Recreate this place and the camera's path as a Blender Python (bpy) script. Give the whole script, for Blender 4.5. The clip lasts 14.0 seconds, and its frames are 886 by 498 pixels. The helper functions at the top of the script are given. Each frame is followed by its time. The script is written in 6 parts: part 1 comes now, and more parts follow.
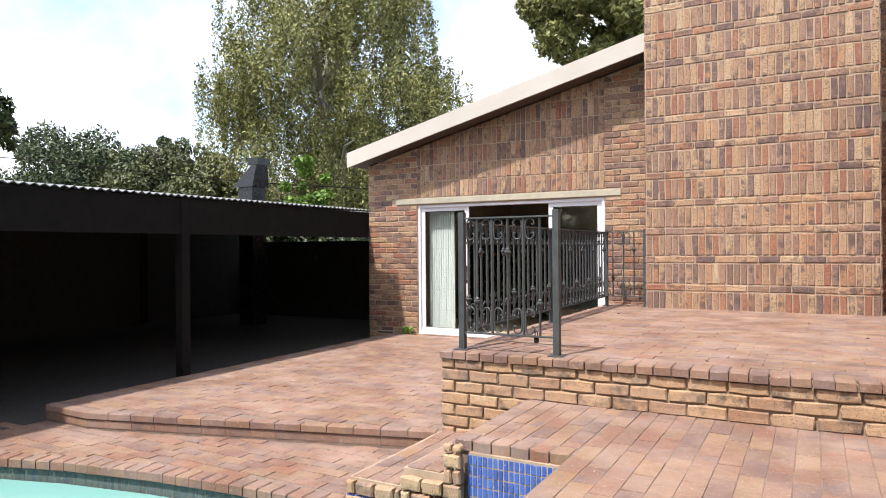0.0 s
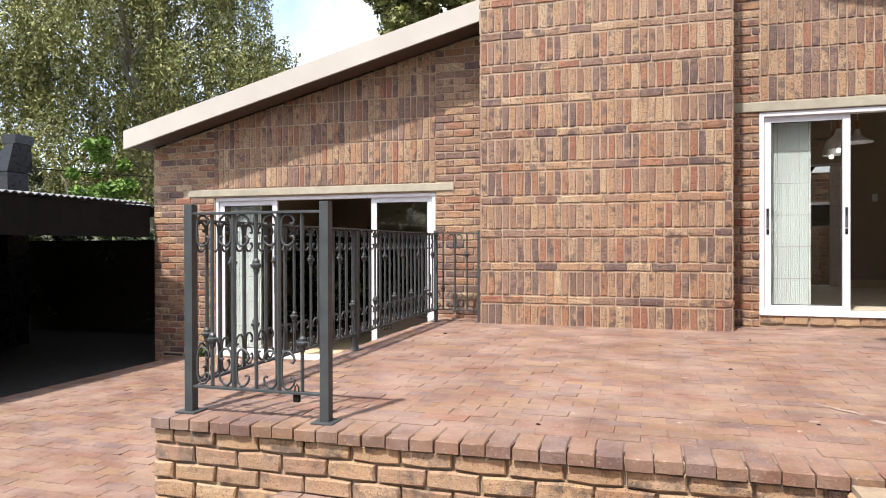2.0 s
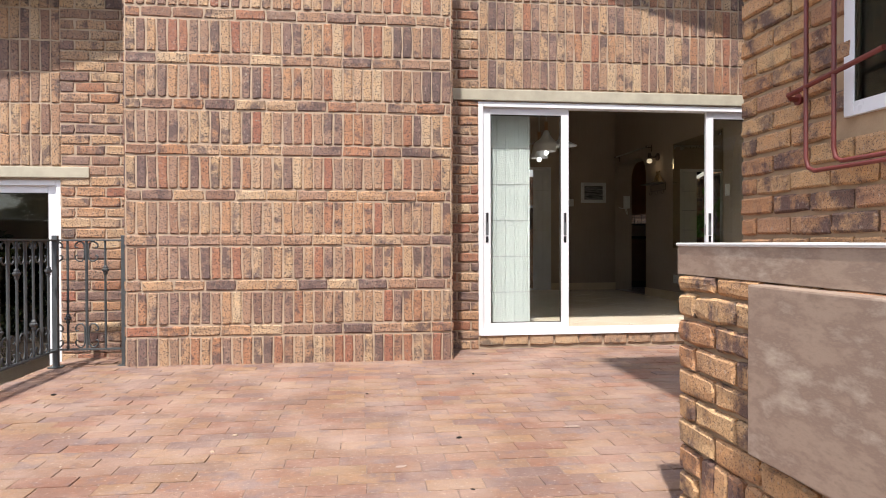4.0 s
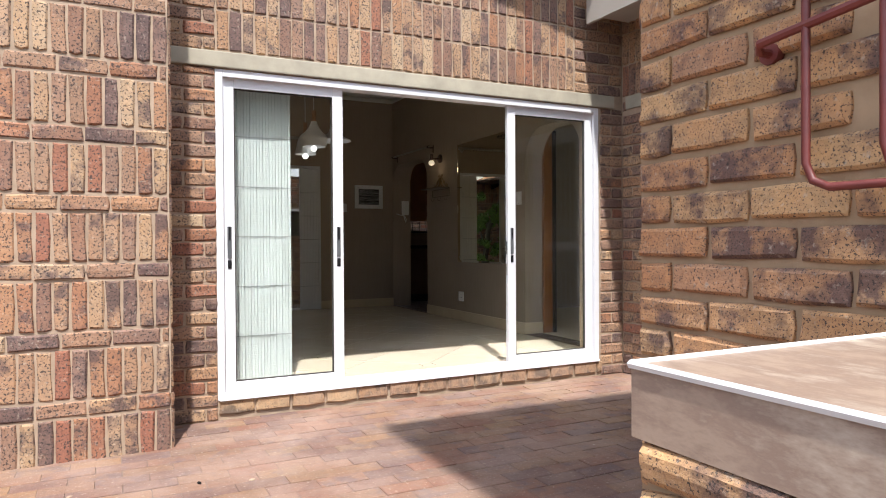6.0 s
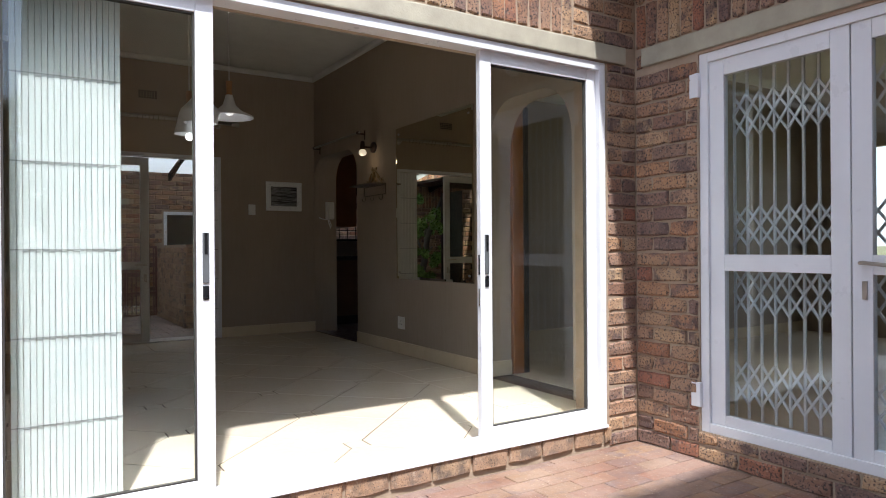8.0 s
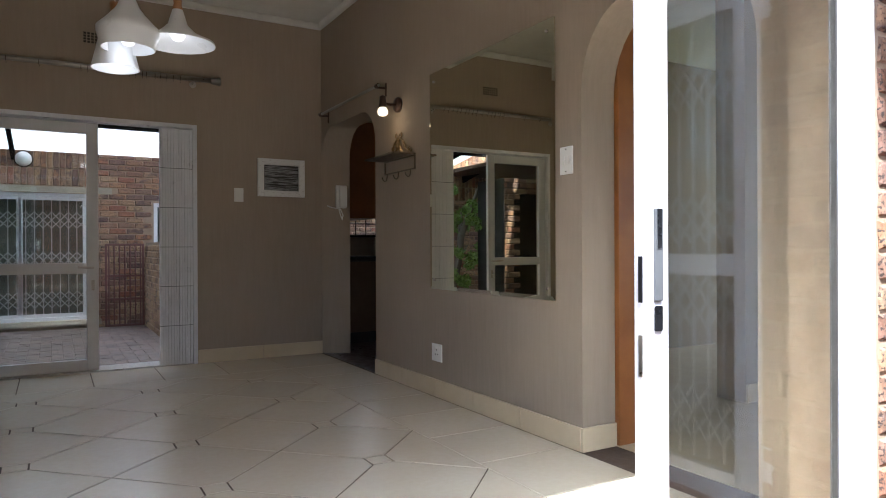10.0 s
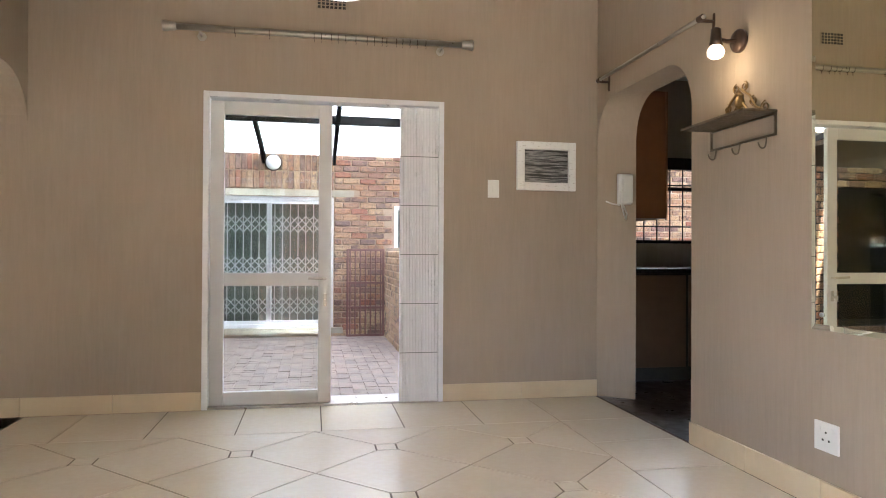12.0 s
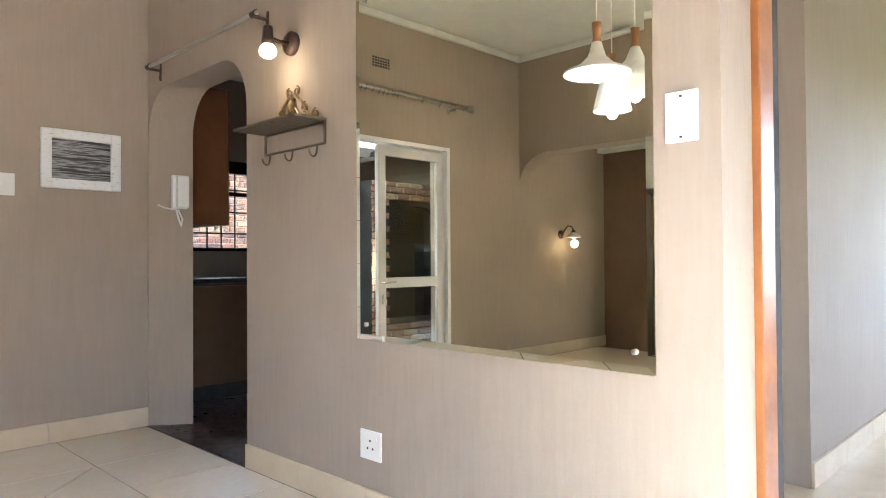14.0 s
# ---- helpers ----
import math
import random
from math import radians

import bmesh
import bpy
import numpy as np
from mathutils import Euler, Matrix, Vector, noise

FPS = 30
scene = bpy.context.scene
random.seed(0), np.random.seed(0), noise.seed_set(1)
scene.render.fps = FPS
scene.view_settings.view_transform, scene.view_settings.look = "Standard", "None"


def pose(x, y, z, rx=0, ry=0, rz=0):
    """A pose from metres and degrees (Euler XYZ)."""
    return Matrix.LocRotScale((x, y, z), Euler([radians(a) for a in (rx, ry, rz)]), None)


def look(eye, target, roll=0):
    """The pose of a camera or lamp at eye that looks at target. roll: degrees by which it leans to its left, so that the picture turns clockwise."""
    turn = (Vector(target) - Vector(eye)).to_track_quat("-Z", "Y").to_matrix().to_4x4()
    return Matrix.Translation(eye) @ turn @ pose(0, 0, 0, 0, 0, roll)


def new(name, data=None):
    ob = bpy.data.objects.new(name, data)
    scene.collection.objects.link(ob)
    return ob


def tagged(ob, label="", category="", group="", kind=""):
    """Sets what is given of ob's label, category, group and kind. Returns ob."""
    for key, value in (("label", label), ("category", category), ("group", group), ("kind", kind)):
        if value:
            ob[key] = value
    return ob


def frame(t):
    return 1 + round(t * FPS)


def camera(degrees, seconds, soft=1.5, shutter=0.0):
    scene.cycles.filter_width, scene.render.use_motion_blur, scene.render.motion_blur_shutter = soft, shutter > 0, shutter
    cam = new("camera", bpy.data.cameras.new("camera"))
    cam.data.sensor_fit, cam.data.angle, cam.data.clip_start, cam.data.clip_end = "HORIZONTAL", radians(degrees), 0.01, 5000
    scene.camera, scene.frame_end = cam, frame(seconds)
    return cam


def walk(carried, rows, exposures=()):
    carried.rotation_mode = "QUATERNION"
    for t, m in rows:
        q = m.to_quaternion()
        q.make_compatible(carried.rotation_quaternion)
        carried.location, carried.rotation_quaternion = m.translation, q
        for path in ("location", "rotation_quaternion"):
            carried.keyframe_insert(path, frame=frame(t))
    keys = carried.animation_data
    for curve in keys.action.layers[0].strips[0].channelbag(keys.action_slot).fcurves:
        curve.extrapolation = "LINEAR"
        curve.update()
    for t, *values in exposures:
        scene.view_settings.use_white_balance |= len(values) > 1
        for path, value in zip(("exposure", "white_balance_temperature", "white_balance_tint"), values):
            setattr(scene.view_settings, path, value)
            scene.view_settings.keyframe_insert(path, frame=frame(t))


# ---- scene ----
cam = camera(66.9, 14.0, soft=1.0)
# seconds, place of the eye, yaw from +y, pitch, roll
ROWS = [
    (0.0, 0.019, 0.259, 0.768, 28.94, -0.04, -0.43),
    (0.5, -0.008, 0.676, 0.770, 26.93, -0.02, -0.25),
    (1.0, -0.039, 1.070, 0.775, 23.37, -0.06, -0.23),
    (1.5, -0.056, 1.504, 0.798, 20.38, -0.10, -0.27),
    (2.0, -0.128, 1.943, 0.829, 16.95, -0.25, -0.14),
    (2.5, -0.138, 2.424, 0.863, 12.63, -0.32, -0.14),
    (3.0, -0.150, 2.824, 0.886, 7.81, -0.38, -0.10),
    (3.5, -0.119, 3.215, 0.907, 0.28, -0.38, -0.11),
    (6.0, 0.377, 5.076, 1.101, -26.35, -0.64, -0.35),
    (6.5, 0.534, 5.453, 1.125, -29.64, 0.35, -0.66),
    (7.0, 0.700, 5.848, 1.134, -31.57, 0.12, -0.64),
    (9.5, 1.821, 8.001, 1.125, -32.52, -0.08, -0.33),
    (10.0, 2.001, 8.423, 1.119, -30.12, -0.05, -0.27),
    (10.5, 2.132, 8.836, 1.151, -25.65, -0.04, -0.26),
    (11.0, 2.184, 9.210, 1.135, -18.79, 0.22, -0.06),
    (11.5, 2.184, 9.607, 1.154, -13.53, 0.20, 0.15),
    (12.0, 2.195, 9.947, 1.146, -10.90, 0.43, 0.30),
    (12.5, 2.251, 10.152, 1.186, -10.36, 0.67, 0.23),
    (13.0, 2.275, 10.225, 1.195, -16.42, 0.87, 0.39),
    (13.5, 2.330, 10.179, 1.175, -32.85, 1.29, 0.16),
    (14.0, 2.464, 10.167, 1.174, -45.61, 0.84, -0.38),
]
EXPOSURES = [(0.0, 0.83, 6500, 12), (3.5, 0.81, 6500, 12), (5.8, 0.93, 6250, 11), (7.2, 1.02, 6050, 10), (9.3, 1.55, 5700, 10), (10.0, 2.3, 5600, 10), (11.0, 3.85, 5550, 10), (12.0, 4.2, 5800, 10), (12.5, 4.25, 5700, 10), (13.1, 4.35, 5300, 10), (13.5, 4.55, 5550, 10), (14.0, 4.5, 5350, 10)]
walk(cam, [(t, pose(x, y, z, 90 + pitch, -roll, yaw)) for t, x, y, z, yaw, pitch, roll in ROWS], EXPOSURES)

# ---- light ----
SUN_WAY = Vector((0.165, 0.53, -1.0)).normalized()
sun = new("sun", bpy.data.lights.new("sun", "SUN"))
sun.data.energy, sun.data.angle, sun.data.color = 4.15, radians(1.5), (1.0, 0.955, 0.885)
sun.matrix_basis = look((0, 0, 30), Vector((0, 0, 30)) + SUN_WAY)
world = bpy.data.worlds.new("sky")
scene.world = world
world.use_nodes = True
wn, wl = world.node_tree.nodes, world.node_tree.links
sky = wn.new("ShaderNodeTexSky")
sky.sky_type, sky.sun_disc = "NISHITA", False
sky.sun_elevation = math.asin(-SUN_WAY.z)
sky.sun_rotation = math.atan2(-SUN_WAY.x, -SUN_WAY.y)
sky.air_density, sky.dust_density = 1.0, 2.0
cloud_at = wn.new("ShaderNodeTexCoord")
cloud = wn.new("ShaderNodeTexNoise")
cloud.inputs["Scale"].default_value, cloud.inputs["Detail"].default_value, cloud.inputs["Roughness"].default_value = 2.2, 7.0, 0.55
cloud_ramp = wn.new("ShaderNodeValToRGB")
cloud_ramp.color_ramp.elements[0].position, cloud_ramp.color_ramp.elements[1].position = 0.38, 0.62
cloud_mix = wn.new("ShaderNodeMixRGB")
cloud_mix.inputs[2].default_value = (4.9, 5.2, 5.7, 1)
wl.new(cloud_at.outputs["Generated"], cloud.inputs["Vector"])
wl.new(cloud.outputs["Fac"], cloud_ramp.inputs["Fac"])
wl.new(cloud_ramp.outputs["Color"], cloud_mix.inputs[0])
wl.new(sky.outputs[0], cloud_mix.inputs[1])
wl.new(cloud_mix.outputs[0], wn["Background"].inputs["Color"])
wn["Background"].inputs["Strength"].default_value = 0.195


# ---- materials ----
class Nodes:
    """A small wrapper to write node materials briefly."""

    def __init__(self, name, rough=0.6, metal=0.0):
        self.mat = bpy.data.materials.new(name)
        self.mat.use_nodes = True
        self.t = self.mat.node_tree
        self.bsdf = self.t.nodes["Principled BSDF"]
        self.bsdf.inputs["Roughness"].default_value = rough
        self.bsdf.inputs["Metallic"].default_value = metal

    def add(self, kind, **values):
        n = self.t.nodes.new(kind)
        for k, v in values.items():
            n.inputs[k.replace("_", " ")].default_value = v
        return n

    def link(self, a, b):
        self.t.links.new(a, b)

    def place(self, scale=(1, 1, 1)):
        g = self.add("ShaderNodeNewGeometry")
        m = self.add("ShaderNodeMapping")
        m.inputs["Scale"].default_value = scale
        self.link(g.outputs["Position"], m.inputs["Vector"])
        return m.outputs["Vector"]

    def noise(self, vec, scale, detail=4.0, rough=0.55):
        n = self.add("ShaderNodeTexNoise", Scale=scale, Detail=detail, Roughness=rough)
        self.link(vec, n.inputs["Vector"])
        return n.outputs["Fac"]

    def ramp(self, fac, stops, constant=False):
        r = self.add("ShaderNodeValToRGB")
        cr = r.color_ramp
        if constant:
            cr.interpolation = "CONSTANT"
        while len(cr.elements) < len(stops):
            cr.elements.new(0.5)
        for e, (p, c) in zip(cr.elements, stops):
            e.position = p
            e.color = (*c, 1) if isinstance(c, tuple) else (c, c, c, 1)
        self.link(fac, r.inputs["Fac"])
        return r.outputs["Color"]

    def mix(self, fac, a, b, mode="MIX"):
        m = self.add("ShaderNodeMixRGB")
        m.blend_type = mode
        for i, v in enumerate((fac, a, b)):
            sock = m.inputs[i]
            if isinstance(v, (int, float)):
                sock.default_value = v if i == 0 else (v, v, v, 1)
            elif isinstance(v, tuple):
                sock.default_value = (*v, 1)
            else:
                self.link(v, sock)
        return m.outputs["Color"]

    def random(self):
        o, g, a, f = self.add("ShaderNodeObjectInfo"), self.add("ShaderNodeNewGeometry"), self.add("ShaderNodeMath"), self.add("ShaderNodeMath")
        f.operation = "FRACT"
        self.link(o.outputs["Random"], a.inputs[0])
        self.link(g.outputs["Random Per Island"], a.inputs[1])
        self.link(a.outputs[0], f.inputs[0])
        return f.outputs[0]

    def colour(self, c):
        if isinstance(c, tuple):
            self.bsdf.inputs["Base Color"].default_value = (*c, 1)
        else:
            self.link(c, self.bsdf.inputs["Base Color"])

    def rough(self, r):
        self.link(r, self.bsdf.inputs["Roughness"])

    def bump(self, height, strength=0.3, distance=0.005):
        b = self.add("ShaderNodeBump", Strength=strength, Distance=distance)
        self.link(height, b.inputs["Height"])
        self.link(b.outputs["Normal"], self.bsdf.inputs["Normal"])


def brick_material(name, stops, speck=0.42, blotch=(0.11, 0.07, 0.065), wash=0.0, flash_at=0.53, fleck=0.0, speck_scale=150):
    n = Nodes(name, 0.88)
    at, r = n.place(), n.random()
    base = n.ramp(r, stops)
    shift = n.add("ShaderNodeVectorMath")
    shift.operation = "ADD"
    n.link(at, shift.inputs[0])
    n.link(r, shift.inputs[1])
    tone = n.noise(shift.outputs[0], 14, 5, 0.6)
    base = n.mix(n.ramp(tone, [(0.35, 0.0), (0.75, 0.75)]), base, n.mix(1.0, base, (1.25, 1.1, 0.92), "MULTIPLY"))
    # some bricks are burnt much darker than others
    burnt = n.add("ShaderNodeMath")
    burnt.operation = "MULTIPLY_ADD"
    burnt.inputs[1].default_value, burnt.inputs[2].default_value = 7.31, 0.0
    n.link(r, burnt.inputs[0])
    part_of = n.add("ShaderNodeMath")
    part_of.operation = "FRACT"
    n.link(burnt.outputs[0], part_of.inputs[0])
    lean_ = n.add("ShaderNodeMath")
    lean_.operation = "MULTIPLY_ADD"
    lean_.inputs[1].default_value = 0.20
    n.link(part_of.outputs[0], lean_.inputs[0])
    n.link(n.noise(shift.outputs[0], 9.0, 6, 0.62), lean_.inputs[2])
    flash = n.ramp(lean_.outputs[0], [(flash_at + 0.10, 0.0), (flash_at + 0.24, 0.85)])
    base = n.mix(flash, base, blotch)
    base = n.mix(n.ramp(n.noise(shift.outputs[0], 40, 4, 0.6), [(0.35, 0.22), (0.6, 0.0)]), base, (0.10, 0.07, 0.06))
    spots = n.ramp(n.noise(at, speck_scale, 3, 0.6), [(speck - 0.06, 0.92), (speck, 0.0)])
    base = n.mix(spots, base, (0.05, 0.037, 0.033))
    pale = n.ramp(n.noise(at, 60, 3, 0.6), [(0.60, 0.0), (0.72, 0.5)])
    base = n.mix(pale, base, (0.5, 0.42, 0.33))
    stain = n.ramp(n.noise(n.place((1, 1, 0.45)), 1.1, 5, 0.6), [(0.35, 0.3), (0.62, 0.0)])
    base = n.mix(stain, base, n.mix(1.0, base, (0.55, 0.5, 0.48), "MULTIPLY"))
    if wash:
        dust = n.ramp(n.noise(at, 2.3, 6, 0.65), [(0.42, 0.0), (0.72, wash)])
        base = n.mix(dust, base, (0.36, 0.26, 0.21))
    if fleck:
        base = n.mix(n.ramp(n.noise(at, 9, 3, 0.62), [(0.735, 0.0), (0.765, fleck)]), base, (0.55, 0.5, 0.46))
    n.colour(base)
    n.bump(n.noise(at, 70, 6, 0.65), 0.8, 0.007)
    return n.mat


def mottled(name, a, b, scale=6.0, rough=0.8, bump=0.15, fine=60.0, metal=0.0, distance=0.003):
    n = Nodes(name, rough, metal)
    at = n.place()
    tone = n.noise(at, scale, 5, 0.6)
    n.colour(n.mix(n.ramp(tone, [(0.3, 0.0), (0.7, 1.0)]), a, b))
    n.rough(n.ramp(n.noise(at, scale * 3, 4), [(0.3, max(rough - 0.1, 0.02)), (0.7, min(rough + 0.1, 1.0))]))
    n.bump(n.noise(at, fine, 5, 0.6), bump, distance)
    return n.mat


WALL_STOPS = [(0.0, (0.27, 0.11, 0.072)), (0.12, (0.36, 0.19, 0.105)), (0.26, (0.44, 0.305, 0.185)), (0.40, (0.29, 0.158, 0.10)), (0.52, (0.165, 0.105, 0.092)), (0.64, (0.385, 0.24, 0.145)), (0.76, (0.215, 0.135, 0.112)), (0.88, (0.345, 0.21, 0.135)), (1.0, (0.475, 0.35, 0.225))]
PAVE_STOPS = [(0.0, (0.193, 0.095, 0.066)), (0.16, (0.214, 0.121, 0.081)), (0.3, (0.176, 0.101, 0.079)), (0.42, (0.149, 0.093, 0.081)), (0.56, (0.224, 0.139, 0.082)), (0.7, (0.193, 0.110, 0.078)), (0.82, (0.244, 0.146, 0.082)), (0.92, (0.159, 0.097, 0.079)), (1.0, (0.217, 0.103, 0.064))]
YARD_STOPS = [(0.0, (0.16, 0.122, 0.112)), (0.3, (0.19, 0.150, 0.137)), (0.6, (0.14, 0.110, 0.105)), (1.0, (0.205, 0.165, 0.145))]
YELLOW_STOPS = [(0.0, (0.47, 0.27, 0.13)), (0.3, (0.56, 0.37, 0.19)), (0.55, (0.42, 0.215, 0.105)), (0.8, (0.52, 0.31, 0.155)), (1.0, (0.38, 0.21, 0.12))]
OLD_STOPS = [(0.0, (0.40, 0.26, 0.15)), (0.3, (0.48, 0.34, 0.205)), (0.55, (0.33, 0.20, 0.125)), (0.8, (0.44, 0.30, 0.175)), (1.0, (0.29, 0.18, 0.12))]
M_BRICK = brick_material("speckled_face_brick", WALL_STOPS, 0.46, flash_at=0.53, speck_scale=85)
M_PIER = brick_material("large_speckled_brick", YELLOW_STOPS, 0.435, (0.085, 0.05, 0.052), 0.0, 0.49, 0.0, 190)
M_PAVE = brick_material("clay_paver", PAVE_STOPS, 0.30, (0.15, 0.10, 0.095), 0.6, 0.56, 0.7)
M_YARD = brick_material("weathered_paver", YARD_STOPS, 0.32, (0.2, 0.15, 0.13), 0.3)
M_OLD = brick_material("weathered_yellow_brick", OLD_STOPS, 0.42, (0.09, 0.07, 0.055), 0.35)
M_MORTAR = mottled("sandy_mortar", (0.40, 0.30, 0.215), (0.29, 0.215, 0.15), 9, 0.95, 0.5, 120)
M_OLDMORTAR = mottled("crumbling_old_mortar", (0.40, 0.31, 0.21), (0.23, 0.17, 0.12), 14, 0.95, 0.8, 60, 0.0, 0.01)
M_TAN = mottled("tan_mortar", (0.40, 0.275, 0.165), (0.30, 0.20, 0.12), 9, 0.95, 0.5, 120)
M_BED = mottled("sand_bed", (0.23, 0.16, 0.125), (0.14, 0.10, 0.08), 12, 0.95, 0.5, 150)
M_CONCRETE = mottled("concrete_lintel", (0.42, 0.38, 0.29), (0.30, 0.27, 0.21), 5, 0.9, 0.35, 80)
M_WHITE = mottled("white_powder_coat", (0.71, 0.71, 0.73), (0.66, 0.66, 0.68), 3, 0.35, 0.03, 90)
M_GREYWHITE = mottled("dull_white_door_paint", (0.62, 0.61, 0.60), (0.55, 0.54, 0.53), 3, 0.45, 0.04, 90)
M_FASCIA = mottled("cream_fascia_paint", (0.47, 0.43, 0.38), (0.42, 0.38, 0.33), 2, 0.6, 0.05, 50)
M_SOFFIT = mottled("dark_timber_soffit", (0.09, 0.055, 0.035), (0.06, 0.04, 0.03), 8, 0.8, 0.3, 60)
M_IRON = mottled("dark_grey_painted_iron", (0.036, 0.041, 0.044), (0.06, 0.065, 0.066), 9, 0.5, 0.2, 140)
M_RED_IRON = mottled("red_oxide_painted_steel", (0.16, 0.028, 0.022), (0.11, 0.022, 0.018), 10, 0.5, 0.2, 120)
M_BROWN_IRON = mottled("brown_painted_steel", (0.16, 0.06, 0.05), (0.10, 0.045, 0.04), 10, 0.6, 0.2, 120)
M_BLACK = mottled("black_stained_timber", (0.010, 0.009, 0.0085), (0.016, 0.014, 0.013), 7, 0.85, 0.3, 60)
M_DARK_STEEL = mottled("black_sheet_steel", (0.006, 0.0065, 0.008), (0.012, 0.0125, 0.014), 5, 0.3, 0.1, 60)
M_BROWN_WALL = mottled("brown_wall", (0.17, 0.105, 0.06), (0.14, 0.085, 0.05), 3, 0.8, 0.2, 60)
M_BLACK.node_tree.nodes["Principled BSDF"].inputs["Specular IOR Level"].default_value = 0.06
M_PULL = mottled("grey_anodised_pull", (0.11, 0.115, 0.12), (0.085, 0.09, 0.095), 8, 0.4, 0.05, 90)
M_TIN = mottled("grey_corrugated_iron", (0.30, 0.31, 0.31), (0.2, 0.21, 0.2), 2, 0.5, 0.1, 40, 0.6)
M_STEEL = mottled("brushed_steel", (0.46, 0.43, 0.39), (0.43, 0.40, 0.36), 6, 0.36, 0.0, 200, 1.0)
M_BRONZE = mottled("brown_bronze", (0.085, 0.05, 0.035), (0.055, 0.035, 0.028), 20, 0.4, 0.1, 150, 0.6)
M_CEILING = mottled("white_textured_ceiling", (0.66, 0.65, 0.60), (0.60, 0.59, 0.54), 6, 0.9, 0.4, 120)
M_CREAM_TILE = mottled("cream_skirting_tile", (0.60, 0.49, 0.33), (0.53, 0.42, 0.27), 4, 0.4, 0.05, 60)
M_DARK_TILE = mottled("dark_brown_kitchen_tile", (0.045, 0.028, 0.022), (0.07, 0.045, 0.035), 5, 0.35, 0.08, 60)
M_WOOD = mottled("orange_varnished_wood", (0.31, 0.12, 0.03), (0.24, 0.085, 0.02), 5, 0.4, 0.1, 80)
M_KITCHEN = mottled("brown_kitchen_veneer", (0.22, 0.09, 0.03), (0.16, 0.065, 0.022), 5, 0.45, 0.1, 80)
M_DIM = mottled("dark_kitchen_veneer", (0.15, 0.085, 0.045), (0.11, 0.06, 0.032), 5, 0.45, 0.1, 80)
M_AGED = mottled("aged_pewter_metal", (0.20, 0.165, 0.12), (0.14, 0.11, 0.08), 30, 0.45, 0.1, 120, 0.8)
M_GILT = mottled("tarnished_gilt_metal", (0.30, 0.20, 0.09), (0.17, 0.12, 0.06), 40, 0.4, 0.1, 120, 0.8)
M_PLASTIC = mottled("white_plastic", (0.76, 0.75, 0.71), (0.72, 0.71, 0.67), 4, 0.4, 0.02, 80)
M_GRANITE = mottled("black_granite", (0.012, 0.012, 0.013), (0.03, 0.03, 0.03), 60, 0.15, 0.02, 200)
# Dark grey that puts the dimness behind window glass into the colour.
M_DIM_INSIDE = mottled("grey_dim_interior", (0.16, 0.18, 0.165), (0.11, 0.12, 0.11), 6, 0.9, 0.2, 60)
# Near-black that puts the deep shade of the barbecue corner into its colour.
M_BLACK_SHADE = mottled("barbecue_shade_black", (0.006, 0.0055, 0.005), (0.01, 0.009, 0.008), 8, 0.95, 0.2, 60)
# Also puts deep shade into the colour of the carport floor and walls.
M_DARK = mottled("dark_recess_and_shade", (0.035, 0.031, 0.027), (0.05, 0.044, 0.038), 8, 0.9, 0.1, 60)
# White slats darkened for the shade of the door glass, which casts none.
M_SHUTTER_DIMMED = mottled("white_slat_dimmed_by_glass", (0.40, 0.43, 0.42), (0.37, 0.40, 0.39), 4, 0.45, 0.03, 90)
M_SHADE = mottled("white_enamel_shade", (0.78, 0.79, 0.80), (0.74, 0.75, 0.77), 4, 0.35, 0.02, 80)
M_NECK = mottled("light_wood_neck", (0.40, 0.20, 0.08), (0.32, 0.15, 0.06), 9, 0.5, 0.1, 80)


def plaster_material():
    n = Nodes("beige_brushed_plaster", 0.82)
    streak = n.noise(n.place((1, 1, 0.09)), 42, 5, 0.65)
    cloud_ = n.noise(n.place(), 1.3, 4, 0.5)
    base = n.mix(n.ramp(cloud_, [(0.3, 0.0), (0.7, 1.0)]), (0.34, 0.272, 0.203), (0.294, 0.236, 0.176))
    base = n.mix(n.ramp(streak, [(0.35, 0.0), (0.7, 0.35)]), base, (0.385, 0.312, 0.24))
    n.colour(base)
    n.bump(streak, 0.4, 0.005)
    return n.mat


def floor_tile_material():
    n = Nodes("cream_glazed_floor_tile", 0.27)
    at, r = n.place(), n.random()
    base = n.ramp(r, [(0.0, (0.60, 0.53, 0.425)), (0.5, (0.66, 0.59, 0.48)), (1.0, (0.63, 0.555, 0.445))])
    cloud_ = n.ramp(n.noise(at, 3.2, 2, 0.4), [(0.25, 0.0), (0.75, 0.4)])
    base = n.mix(cloud_, base, (0.60, 0.49, 0.34))
    grain = n.ramp(n.noise(at, 38, 2, 0.4), [(0.3, 0.0), (0.7, 0.10)])
    n.colour(n.mix(grain, base, (0.42, 0.32, 0.21)))
    n.bump(n.noise(at, 9, 1, 0.4), 0.03, 0.004)
    return n.mat


def marble_tile_material():
    n = Nodes("brown_travertine_tile", 0.4)
    vein = n.noise(n.place((1, 0.35, 1.0)), 9, 7, 0.7)
    n.colour(n.ramp(vein, [(0.28, (0.15, 0.10, 0.075)), (0.44, (0.33, 0.245, 0.185)), (0.53, (0.24, 0.17, 0.13)), (0.68, (0.46, 0.38, 0.30))]))
    n.bump(vein, 0.1, 0.002)
    return n.mat


